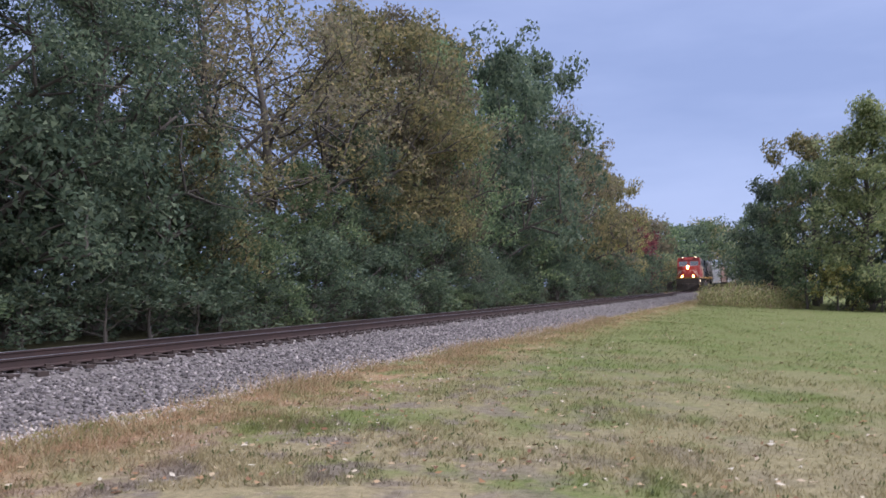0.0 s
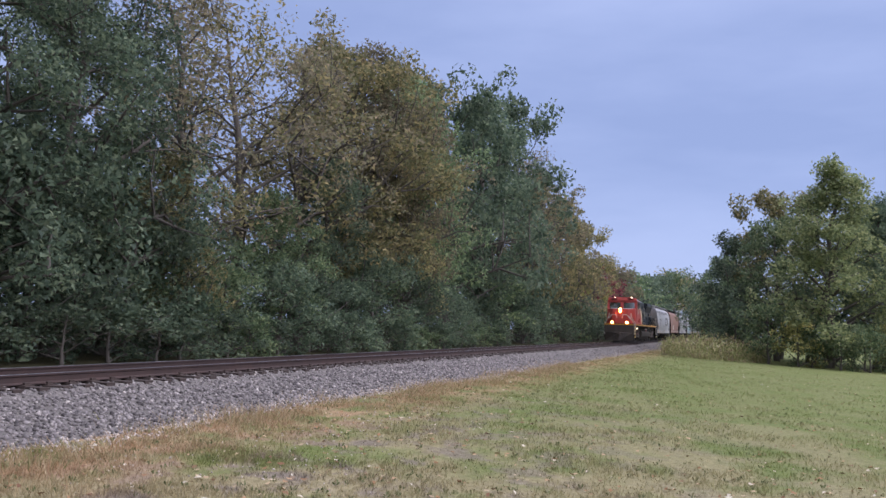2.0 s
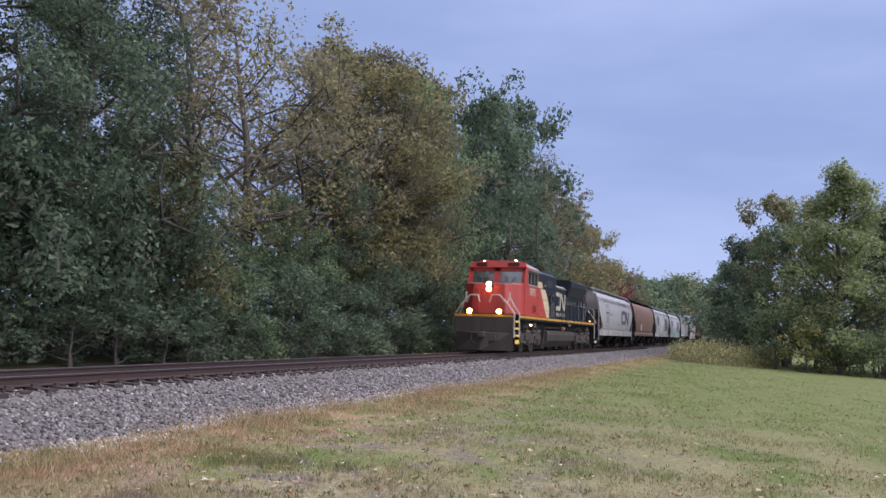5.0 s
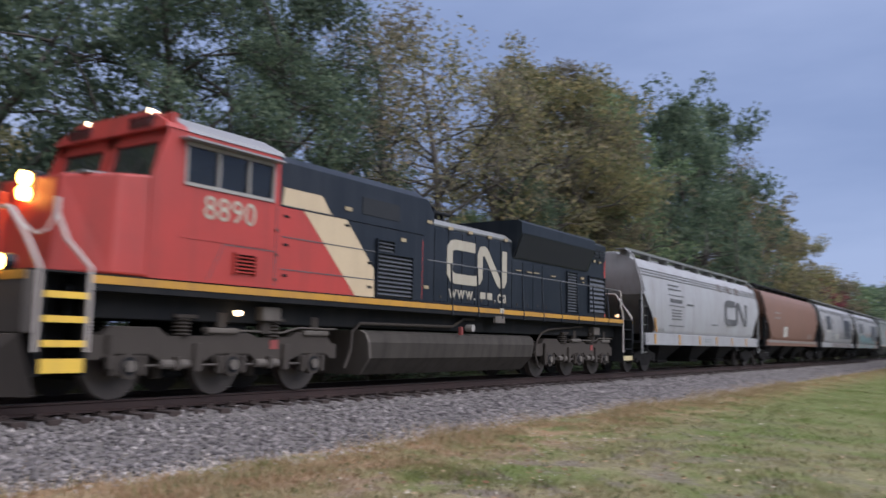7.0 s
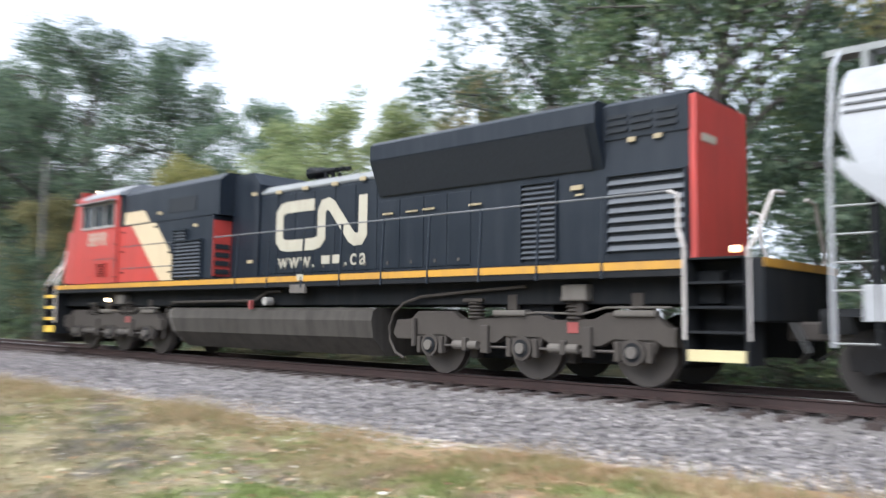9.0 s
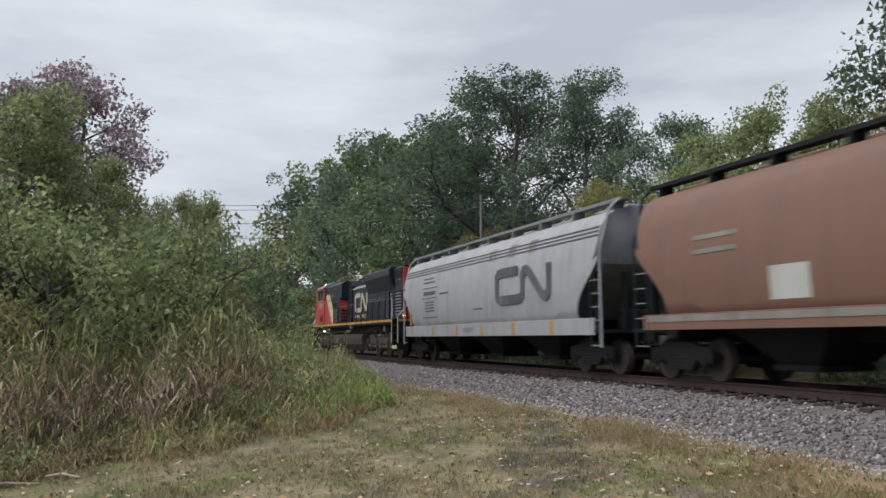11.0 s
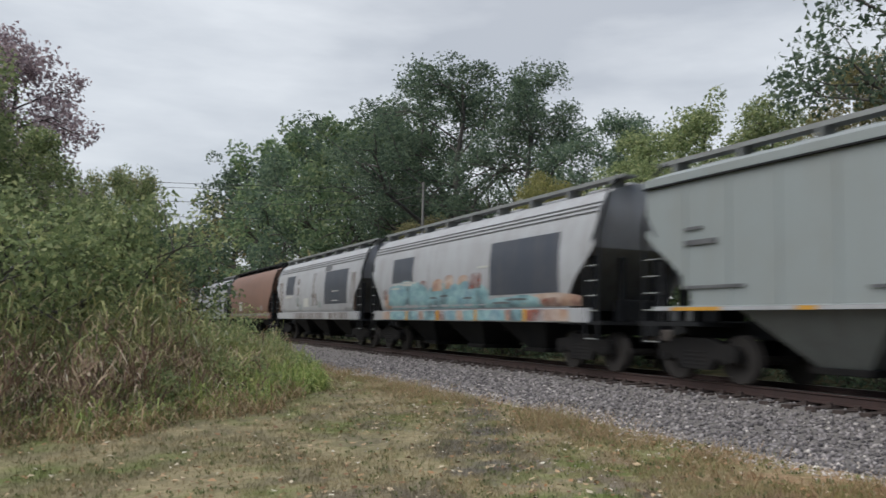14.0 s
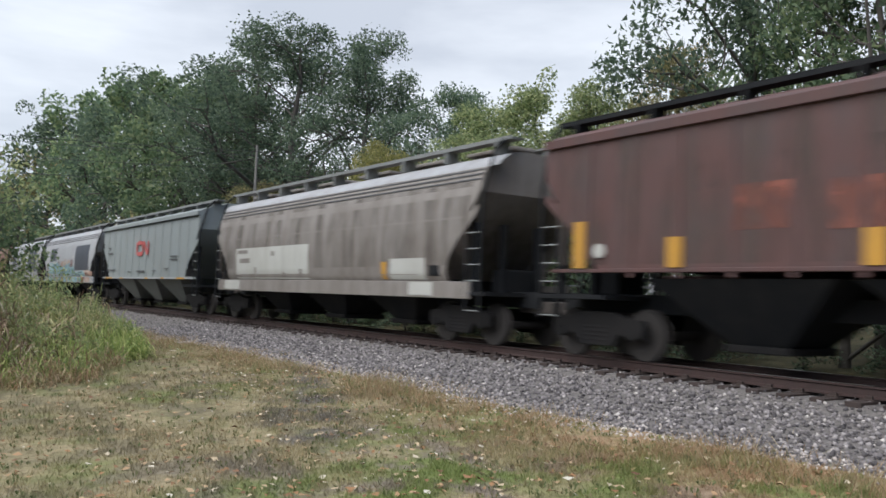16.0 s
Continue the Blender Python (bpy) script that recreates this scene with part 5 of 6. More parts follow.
def blades(count, pick, h0, h1, width, seed, lean=0.5):
    """Single bent blades, a narrow triangle each."""
    rng = np.random.default_rng(seed)
    x, y = pick(rng, count)
    patchy = unevenness(x, y)
    keep = rng.random(count) < np.clip(0.7 + 0.32 * patchy, 0.15, 1)
    x, y, patchy = x[keep], y[keep], patchy[keep]
    count = len(x)
    z = ground_z(x, y)
    h = rng.uniform(h0, h1, count) * (1.0 + 0.3 * patchy)
    a = rng.uniform(0, 2 * np.pi, count)
    w = width * rng.uniform(0.6, 1.4, count)
    tilt = rng.normal(0, lean, (count, 2)) * h[:, None]
    P = np.stack([np.stack([x - w * np.cos(a), y - w * np.sin(a), z - 0.01], -1), np.stack([x + w * np.cos(a), y + w * np.sin(a), z - 0.01], -1),
                  np.stack([x + tilt[:, 0], y + tilt[:, 1], z + h], -1)], 1)
    return P.reshape(-1, 3), np.arange(3 * count).reshape(-1, 3)


def lawn_right(rng, n):
    r = np.exp(rng.uniform(np.log(8), np.log(125), n))
    a = np.radians(rng.uniform(-14, 52, n))
    x, y = r * np.cos(a), r * np.sin(a)
    y = np.where(y > 8.3, 8.3 - rng.exponential(5.0, n), y)
    return x, y


def lawn_left(rng, n):
    r = np.exp(rng.uniform(np.log(7.5), np.log(30), n))
    a = np.radians(rng.uniform(118, 192, n))
    x, y = r * np.cos(a), r * np.sin(a)
    y = np.where(y > 8.3, 8.3 - rng.exponential(4.0, n), y)
    return x, y


def lawn_mid(rng, n):
    return rng.uniform(-9, 10, n), rng.uniform(5.5, 8.4, n)


def fringe(rng, n):
    x = along(rng, n, 0.65)
    return x, 7.9 + rng.normal(0, 0.5, n) + 0.25 * np.sin(x * 0.5) * np.sin(x * 0.17)


for nm, args, text in (("lawn_grass", (150000, lawn_right, 0.025, 0.07, 0.010, 11), "short patchy lawn grass"), ("verge_grass", (90000, lawn_left, 0.025, 0.08, 0.008, 12), "short dry verge grass"),
                       ("track_grass", (26000, lawn_mid, 0.03, 0.1, 0.009, 13), "short dry grass by the track")):
    tagged(new(nm, quick_mesh(nm, *blades(*args), BLADES)), text, "grass", kind="stuff")
STRAW = island_mat("straw_blades", [(0.0, (0.24, 0.16, 0.09)), (0.4, (0.37, 0.26, 0.15)), (0.75, (0.43, 0.35, 0.22)), (0.9, (0.24, 0.23, 0.1)), (1.0, (0.15, 0.17, 0.06))], 0.8, 0.3, 0.0, 0.35)
tagged(new("dry_grass", quick_mesh("dry_grass", *blades(45000, fringe, 0.06, 0.2, 0.007, 14, 0.6), STRAW)), "burnt straw-coloured grass along the ballast", "grass", kind="stuff")
LITTER = island_mat("fallen_leaf", [(0.0, (0.12, 0.06, 0.035)), (0.4, (0.28, 0.15, 0.07)), (0.8, (0.42, 0.32, 0.2)), (1.0, (0.5, 0.46, 0.38))], 0.8)


def leaf_litter(count, seed):
    rng = np.random.default_rng(seed)
    half = count // 2
    x1, y1 = lawn_right(rng, half)
    x2, y2 = lawn_left(rng, count - half)
    x, y = np.concatenate([x1, x2]), np.concatenate([y1, y2])
    z = ground_z(x, y) + rng.uniform(0.02, 0.06, count)
    a, r = rng.uniform(0, 6.28, count), rng.uniform(0.025, 0.06, count)
    P = []
    for k, q in enumerate((1.0, 0.55, 1.0, 0.55)):
        b = a + k * np.pi / 2
        P.append(np.stack([x + r * q * np.cos(b), y + r * q * np.sin(b), z + rng.uniform(-0.015, 0.02, count)], -1))
    return np.stack(P, 1).reshape(-1, 3), np.arange(4 * count).reshape(-1, 4)


tagged(new("fallen_leaves", quick_mesh("fallen_leaves", *leaf_litter(5200, 15), LITTER)), "scattered brown fallen leaves on the lawn", "leaves", kind="stuff")


def lawn_herbs(count, seed):
    """Flat rosettes of small dark leaves that break up the mown turf."""
    rng = np.random.default_rng(seed)
    half = count // 2
    x1, y1 = lawn_right(rng, half)
    x2, y2 = lawn_left(rng, count - half)
    x, y = np.concatenate([x1, x2]), np.concatenate([y1, y2])
    V, k = [], 6
    a0, r = rng.uniform(0, 6.28, count), rng.uniform(0.02, 0.05, count)
    for j in range(k):
        a = a0 + j * 6.28 / k + rng.uniform(-0.4, 0.4, count)
        z = ground_z(x, y) + 0.015
        lift = rng.uniform(0.02, 0.07, count)
        V += [np.stack([x + 0.3 * r * np.cos(a - 0.5), y + 0.3 * r * np.sin(a - 0.5), z], -1), np.stack([x + 0.6 * r * np.cos(a + 0.4), y + 0.6 * r * np.sin(a + 0.4), z + lift], -1), np.stack([x + r * np.cos(a), y + r * np.sin(a), z + lift * 0.7], -1)]
    return np.stack(V, 1).reshape(-1, 3), np.arange(3 * k * count).reshape(-1, 3)


HERB = island_mat("lawn_herb", [(0.0, (0.09, 0.11, 0.045)), (0.6, (0.16, 0.18, 0.08)), (1.0, (0.26, 0.22, 0.12))], 0.7, 0.2, 0.0, 0.3)
tagged(new("lawn_herbs", quick_mesh("lawn_herbs", *lawn_herbs(3500, 16), HERB)), "small dark green herbs in the worn lawn", "weeds", kind="stuff")


# ---- trees ----
BARK = paint("bark", (0.095, 0.084, 0.074), 0.95, (0.045, 0.04, 0.035), 0.6)
LEAF = {
    "dark": island_mat("leaf_dark_green", [(0.0, (0.052, 0.082, 0.056)), (0.6, (0.118, 0.165, 0.108)), (1.0, (0.20, 0.245, 0.150))], 0.55, 0.3, 0.25, 0.55),
    "green": island_mat("leaf_green", [(0.0, (0.070, 0.112, 0.060)), (0.6, (0.155, 0.218, 0.112)), (1.0, (0.28, 0.325, 0.165))], 0.55, 0.3, 0.25, 0.55),
    "olive": island_mat("leaf_olive", [(0.0, (0.122, 0.128, 0.064)), (0.6, (0.256, 0.246, 0.117)), (1.0, (0.462, 0.375, 0.184))], 0.6, 0.3, 0.2, 0.55),
    "yellow": island_mat("leaf_yellow_green", [(0.0, (0.160, 0.176, 0.067)), (0.6, (0.339, 0.333, 0.113)), (1.0, (0.519, 0.438, 0.181))], 0.6, 0.3, 0.15, 0.55),
    "brown": island_mat("leaf_rusty", [(0.0, (0.112, 0.102, 0.070)), (0.55, (0.240, 0.205, 0.135)), (0.8, (0.185, 0.200, 0.115)), (1.0, (0.36, 0.275, 0.18))], 0.65, 0.25, 0.2, 0.55),
    "light": island_mat("leaf_light_green", [(0.0, (0.115, 0.152, 0.070)), (0.6, (0.25, 0.302, 0.138)), (1.0, (0.42, 0.43, 0.21))], 0.6, 0.3, 0.2, 0.55),
    "red": island_mat("leaf_dark_red", [(0.0, (0.100, 0.032, 0.046)), (0.6, (0.240, 0.061, 0.079)), (1.0, (0.359, 0.124, 0.113))], 0.65, 0.25, 0.15, 0.55),
    "purple": island_mat("leaf_dull_purple", [(0.0, (0.17, 0.125, 0.135)), (0.6, (0.33, 0.255, 0.265)), (1.0, (0.46, 0.37, 0.37))], 0.65, 0.25, 0.15, 0.55),
}


def limb_mesh(name, limbs):
    """Tapered round limbs joined into one mesh."""
    V, F, at = [], [], 0
    for pts, radii in limbs:
        sides = 6 if radii[0] > 0.07 else 3
        pts = np.asarray(pts, dtype=float)
        for i, (p, r) in enumerate(zip(pts, radii)):
            d = pts[min(i + 1, len(pts) - 1)] - pts[max(i - 1, 0)]
            d = d / (np.linalg.norm(d) + 1e-9)
            u = np.cross(d, (0.3, 0.9, 0.1))
            u /= np.linalg.norm(u) + 1e-9
            w = np.cross(d, u)
            for j in range(sides):
                a = 2 * np.pi * j / sides
                V.append(p + r * (u * np.cos(a) + w * np.sin(a)))
        for i in range(len(pts) - 1):
            for j in range(sides):
                a, b = at + i * sides + j, at + i * sides + (j + 1) % sides
                F.append((a, b, b + sides, a + sides))
        at += len(pts) * sides
    return quick_mesh(name, V, F, BARK)


def leaf_cloud(name, centres, radii, count, size, rng, material, droop=0.0):
    """Many small pointed leaves gathered in clumps."""
    centres, radii = np.asarray(centres), np.asarray(radii)
    k = rng.choice(len(centres), count, p=radii ** 2 / np.sum(radii ** 2))
    d = rng.normal(0, 1, (count, 3))
    d /= np.linalg.norm(d, axis=1)[:, None]
    p = centres[k] + d * (radii[k] * rng.uniform(0.25, 1.0, count) ** 0.6 * rng.choice([1.0, 1.0, 1.25], count))[:, None] * np.array([1, 1, 0.8])
    p[:, 2] = np.maximum(p[:, 2], -1.6 if name == "broadleaf_weeds" else 0.05)
    u = rng.normal(0, 1, (count, 3)) + np.array([0, 0, -droop])
    u /= np.linalg.norm(u, axis=1)[:, None]
    n = rng.normal(0, 1, (count, 3)) + np.array([0, 0, 0.9])
    w = np.cross(n, u)
    w /= np.linalg.norm(w, axis=1)[:, None] + 1e-9
    s = size * rng.uniform(0.6, 1.4, count)[:, None]
    P = np.stack([p - u * s * 0.5 - w * s * 0.12, p + w * s * 0.42, p + u * s * 0.55 - w * s * 0.2], 1)
    return quick_mesh(name, P.reshape(-1, 3), np.arange(3 * count).reshape(-1, 3), material)


def tree_shape(seed, height, spread, start, leaves, size, limbs=16, fork=3, clump=0.085, top=0.55, taper=0.6, bend=2.0):
    """Trunk, limbs and twigs with the places for leaf clumps; gives the two meshes."""
    rng = np.random.default_rng(seed)
    out, cen, rad = [], [], []
    lean = rng.normal(0, 0.03, 2) * height
    n = 7
    trunk = [np.array([lean[0] * q * q + rng.normal(0, 0.012) * height, lean[1] * q * q + rng.normal(0, 0.012) * height, q * height * 0.92 - (0.15 if q == 0 else 0)]) for q in np.linspace(0, 1, n)]
    r0 = height * 0.017 + 0.03
    out.append((trunk, [r0 * (1 - 0.85 * q) * (1.35 if q == 0 else 1) for q in np.linspace(0, 1, n)]))
    for i in range(limbs):
        q = start + (0.97 - start) * (i + rng.uniform(0, 0.8)) / limbs
        base = np.array([np.interp(q, np.linspace(0, 1, n), [p[j] for p in trunk]) for j in range(3)])
        a = i * 2.4 + rng.uniform(-0.5, 0.5)
        wide = spread * (0.45 + 0.75 * np.sin(np.pi * min(1, (q - start) / (1 - start) * top + 0.3))) * rng.uniform(0.65, 1.2)
        wide *= 1 - taper * max(0.0, (q - start) / (1 - start)) ** bend
        rise = wide * rng.uniform(0.2, 0.85)
        end = base + np.array([np.cos(a) * wide, np.sin(a) * wide, rise])
        midp = (base + end) / 2 + rng.normal(0, 0.08, 3) * wide + np.array([0, 0, 0.08 * wide])
        rl = r0 * 0.45 * (1.1 - q)
        out.append(([base, midp, end], [rl + 0.012, rl * 0.6 + 0.01, 0.008]))
        for f in range(fork):
            b0 = midp + (end - midp) * rng.uniform(-0.2, 0.9)
            e = b0 + np.clip(rng.normal(0, 0.28, 3), -0.42, 0.42) * wide + np.array([np.cos(a), np.sin(a), 0.8]) * wide * 0.2
            out.append(([b0, (b0 + e) / 2 + rng.normal(0, 0.04, 3) * wide, e], [rl * 0.5 + 0.008, rl * 0.3 + 0.007, 0.005]))
            cen.append(e), rad.append(height * clump * rng.uniform(0.6, 1.25))
        cen.append(end), rad.append(height * clump * rng.uniform(0.7, 1.3))
        cen.append(midp), rad.append(height * clump * rng.uniform(0.5, 0.9))
    cen.append(trunk[-1]), rad.append(height * clump)
    cen.append(trunk[-1] + np.array([0, 0, height * 0.03])), rad.append(height * clump * 0.7)
    return limb_mesh("trunk", out), leaf_cloud("crown", cen, rad, leaves, size, rng, LEAF["green"], 0.3)


SHAPES = {
    "broad": [tree_shape(21, 12, 3.5, 0.12, 23000, 0.158, 24, 4, 0.06), tree_shape(22, 12, 3.3, 0.10, 23000, 0.158, 24, 4, 0.06), tree_shape(29, 12, 3.0, 0.15, 21000, 0.158, 22, 4, 0.06)],
    "tall": [tree_shape(23, 12, 2.4, 0.12, 18000, 0.155, 24, 4, 0.055), tree_shape(24, 12, 2.6, 0.18, 18000, 0.155, 24, 4, 0.055)],
    "cone": [tree_shape(36, 12, 3.0, 0.03, 24000, 0.155, 34, 4, 0.052, 0.3, 0.93, 1.1), tree_shape(37, 12, 2.9, 0.03, 24000, 0.155, 34, 4, 0.052, 0.3, 0.93, 1.1)],
    "near": [tree_shape(38, 12, 3.2, 0.10, 32000, 0.115, 26, 5, 0.05), tree_shape(39, 12, 3.0, 0.08, 32000, 0.115, 26, 5, 0.05)],
    "sparse": [tree_shape(25, 12, 3.0, 0.24, 7200, 0.15, 22, 5, 0.06), tree_shape(26, 12, 2.9, 0.24, 6400, 0.15, 22, 5, 0.06)],
    "mid": [tree_shape(21, 12, 3.5, 0.10, 9000, 0.25, 20, 4, 0.064), tree_shape(22, 12, 3.3, 0.08, 9000, 0.25, 20, 4, 0.064), tree_shape(29, 12, 3.0, 0.10, 9000, 0.25, 20, 4, 0.064)],
    "shrub": [tree_shape(27, 4, 1.8, 0.04, 1700, 0.21, 12, 3, 0.13), tree_shape(28, 4, 1.6, 0.04, 1700, 0.21, 12, 3, 0.14)],
    "bush": [tree_shape(27, 4, 1.8, 0.04, 4600, 0.13, 18, 3, 0.12), tree_shape(28, 4, 1.6, 0.04, 4600, 0.13, 16, 3, 0.13)],
    "low": [tree_shape(34, 4, 1.8, 0.04, 1400, 0.24, 12, 2, 0.15), tree_shape(35, 4, 1.7, 0.04, 1400, 0.24, 12, 2, 0.15)],
    "far": [tree_shape(31, 12, 3.2, 0.06, 3800, 0.37, 18, 3, 0.09), tree_shape(32, 12, 2.8, 0.06, 3800, 0.37, 18, 3, 0.09)],
}
KIND = {"mid": 12, "shrub": 4, "broad": 12, "tall": 12, "cone": 12, "near": 12, "sparse": 12, "bush": 4, "far": 12, "low": 4}
WORDS = {"light": "light green", "dark": "dark green", "green": "mid green", "olive": "olive green", "yellow": "yellow-green", "brown": "rusty brown", "red": "dark red", "purple": "dull purple"}
_trng = random.Random(5)


def tree(shape, leaf, x, y, h, wide=1.0, group="trees along the track"):
    away = math.hypot(x, y)
    if away > 56:
        shape = {"broad": "mid", "bush": "shrub"}.get(shape, shape)
    trunk, crown = SHAPES[shape][_trng.randrange(len(SHAPES[shape]))]
    small = shape in ("bush", "low", "shrub")
    T = new("bush" if small else "tree")
    T.matrix_basis = pose(x, y, float(ground_z(x, y)) - 0.05, 0, 0, _trng.uniform(0, 360)) @ Matrix.Diagonal((h / KIND[shape] * wide, h / KIND[shape] * wide, h / KIND[shape], 1))
    for nm, me in (("trunk", trunk), ("crown", crown)):
        o = new(nm, me)
        o.parent = T
        if nm == "crown":
            o.material_slots[0].link = "OBJECT"
            o.material_slots[0].material = LEAF[leaf]
    form = {"mid": "broadleaf tree with a full crown", "shrub": "bushy undergrowth shrub", "cone": "cone-shaped tree leafy to the ground", "near": "leafy tree with a dense crown", "broad": "broadleaf tree with a full crown", "tall": "tall broadleaf tree", "sparse": "thinning tree with bare limbs showing", "bush": "bushy undergrowth shrub", "far": "distant tree", "low": "low scrub bush"}[shape]
    tagged(T, WORDS[leaf] + " " + form + " near the railway track", "bush" if small else "tree", "undergrowth shrubs" if small else group)
    return T


# far side of the track, towards the oncoming train
for shape, leaf, x, y, h, w in (("near", "dark", 14.5, 19.0, 13.8, 1.0), ("near", "dark", 18.6, 18.8, 14.0, 0.95), ("near", "green", 20.2, 20.5, 12.6, 0.6), ("tall", "olive", 23.0, 18.4, 7.4, 1.1),
                                ("sparse", "brown", 25.4, 19.6, 13.8, 1.1), ("sparse", "olive", 29.6, 19.8, 14.8, 1.1), ("sparse", "brown", 33.4, 19.4, 14.6, 0.95), ("tall", "green", 30.0, 18.5, 7.0, 1.2), ("tall", "dark", 34.5, 18.6, 9.5, 1.1),
                                ("tall", "olive", 38.2, 19.5, 16.4, 1.05), ("tall", "brown", 41.5, 19.8, 17.6, 0.9), ("broad", "olive", 43.5, 18.6, 12.0, 0.8), ("sparse", "brown", 45.0, 18.6, 15.0, 0.8), ("tall", "green", 47.5, 19.8, 17.6, 1.0)):
    tree(shape, leaf, x, y, h, w)
for shape, leaf, x, y, h, w in (("broad", "dark", 54.0, 19.6, 19.0, 0.85), ("tall", "dark", 60.0, 19.2, 19.6, 1.0), ("broad", "dark", 67.0, 19.6, 20.8, 0.8), ("sparse", "brown", 72.0, 18.6, 17.0, 0.9),
                                ("broad", "olive", 79.0, 19.5, 17.4, 0.8), ("broad", "brown", 84.0, 19.6, 15.8, 0.9), ("broad", "olive", 93.0, 19.8, 14.6, 0.9), ("broad", "olive", 102.0, 19.5, 14.5, 0.9), ("broad", "yellow", 110.0, 19.0, 11.0, 0.7)):
    tree(shape, leaf, x, y, h, w)
for leaf, x, y, h in (("red", 119, 21, 11.0), ("red", 127, 21.5, 11.4), ("brown", 138, 20, 12.0), ("green", 152, 19, 12.5), ("dark", 168, 19, 13), ("dark", 185, 19, 14), ("green", 215, 18, 17), ("olive", 250, 20, 19), ("brown", 300, 18, 21), ("olive", 330, 12, 20), ("green", 240, 6, 13), ("green", 180, 4, 12), ("dark", 150, 3, 11.5)):
    tree("far", leaf, x, y, h, 1.3, "distant trees")
# near side, at the lawn's far end
for shape, leaf, x, y, h, w in (("broad", "dark", 118, 4.0, 11.5, 1.2), ("broad", "green", 100, 1.5, 11, 1.1), ("broad", "dark", 88, 0.4, 12.5, 0.9), ("broad", "green", 80, -2.4, 13.0, 0.9), ("broad", "olive", 90, -3.0, 17.2, 0.9),
                                ("cone", "light", 72.5, -6.2, 17.4, 1.15), ("cone", "dark", 78, -11.0, 15.5, 1.1), ("broad", "green", 82, -10.5, 14, 1.0), ("broad", "dark", 92, -13.5, 16.5, 1.0), ("broad", "olive", 88, -19, 15, 1.0), ("far", "green", 100, -26, 15, 1.3)):
    tree(shape, leaf, x, y, h, w, "trees at the end of the lawn")
for x, y, h, leaf in ((69.5, -4.6, 3.0, "green"), (69.3, -6.6, 3.2, "green"), (69.8, -8.6, 3.0, "green"), (70.4, -11.5, 3.4, "green"), (71.5, -14.0, 3.4, "olive"), (73, -17.0, 3.6, "green"), (70, -1.5, 4.2, "green"), (71, -5, 4.0, "green"), (72, -8.5, 3.6, "green"), (76, -12.5, 4.0, "dark"), (80, -17, 4.0, "green"), (76, 1.0, 4.6, "dark"), (69, -3.6, 3.4, "yellow"), (73, -10.5, 3.4, "yellow"), (82, -5, 6, "dark"), (84, -9, 6, "dark"), (86, -15, 6, "dark"), (80, 0, 6, "dark"), (90, 2, 6, "dark"), (92, -20, 6, "dark"), (78, -14.5, 5, "green"), (86, -22, 6, "green")):
    tree("bush", leaf, x, y, h)
# across the track, abreast of the camera
for shape, leaf, x, y, h, w in (("broad", "dark", 9.5, 20, 14, 1.0), ("tall", "green", 6.0, 19.0, 12, 1.0), ("sparse", "olive", 3.0, 20.5, 14.5, 1.0), ("broad", "olive", -1.0, 19.5, 13, 0.9), ("broad", "dark", -5.0, 20.2, 14, 0.9),
                                ("sparse", "green", -8.5, 19.0, 14.5, 0.9), ("broad", "green", -10.5, 20.5, 13.5, 0.75), ("tall", "dark", -14.0, 19.6, 13.5, 0.9), ("tall", "olive", -17.5, 21.5, 9.6, 0.8)):
    tree(shape, leaf, x, y, h, w)
# across the track, towards the departing train
for shape, leaf, x, y, h, w in (("tall", "light", -20.5, 20.5, 9.2, 0.95), ("tall", "light", -23.5, 21.0, 9.4, 1.2), ("tall", "light", -28.0, 21.5, 9.4, 1.1), ("broad", "yellow", -33.4, 19.6, 8.6, 0.7), ("tall", "dark", -33.5, 23.5, 11.5, 1.0), ("near", "dark", -39.5, 22.0, 15.2, 0.95),
                                ("near", "dark", -46.8, 21.5, 18.4, 1.2), ("near", "dark", -54.0, 21.5, 18.2, 1.0), ("broad", "olive", -44.0, 17.8, 7.6, 0.9), ("broad", "green", -59.0, 20.5, 17.8, 1.0), ("broad", "green", -69.0, 20.5, 19.0, 1.0),
                                ("broad", "dark", -79.0, 20.0, 20.5, 1.0), ("broad", "green", -92.0, 20.5, 21.5, 1.0), ("broad", "dark", -106, 19.5, 22.5, 1.0)):
    tree(shape, leaf, x, y, h, w)
for leaf, x, y, h in (("olive", -122, 20, 21), ("dark", -140, 19, 17), ("dark", -160, 18, 18), ("olive", -185, 18, 19), ("dark", -215, 17, 20), ("dark", -250, 10, 24), ("olive", -260, -4, 24), ("dark", -180, 4, 14), ("green", -130, 3, 12), ("dark", -110, 2, 12)):
    tree("far", leaf, x, y, h, 1.4, "distant trees")
# near side thicket by the departing train
for shape, leaf, x, y, h, w in (("broad", "light", -25.5, -3.6, 9.4, 1.1), ("broad", "light", -23.5, -6.8, 8.8, 1.1), ("broad", "light", -28.5, -1.6, 8.2, 0.9), ("tall", "purple", -34.0, -2.9, 13.2, 0.95), ("tall", "purple", -36.0, -5.0, 13.0, 0.9), ("broad", "light", -37.0, 1.2, 8.0, 0.8),
                                ("broad", "dark", -30.0, -8.0, 10.0, 1.0), ("broad", "green", -22.0, -11.0, 9.0, 1.0), ("broad", "olive", -60.0, 2.6, 12.0, 0.7), ("broad", "green", -46.0, -2.0, 9.0, 1.0), ("broad", "green", -72.0, 3.4, 9.6, 0.9), ("broad", "dark", -88, 4.5, 10, 0.9)):
    tree(shape, leaf, x, y, h, w, "thicket trees")
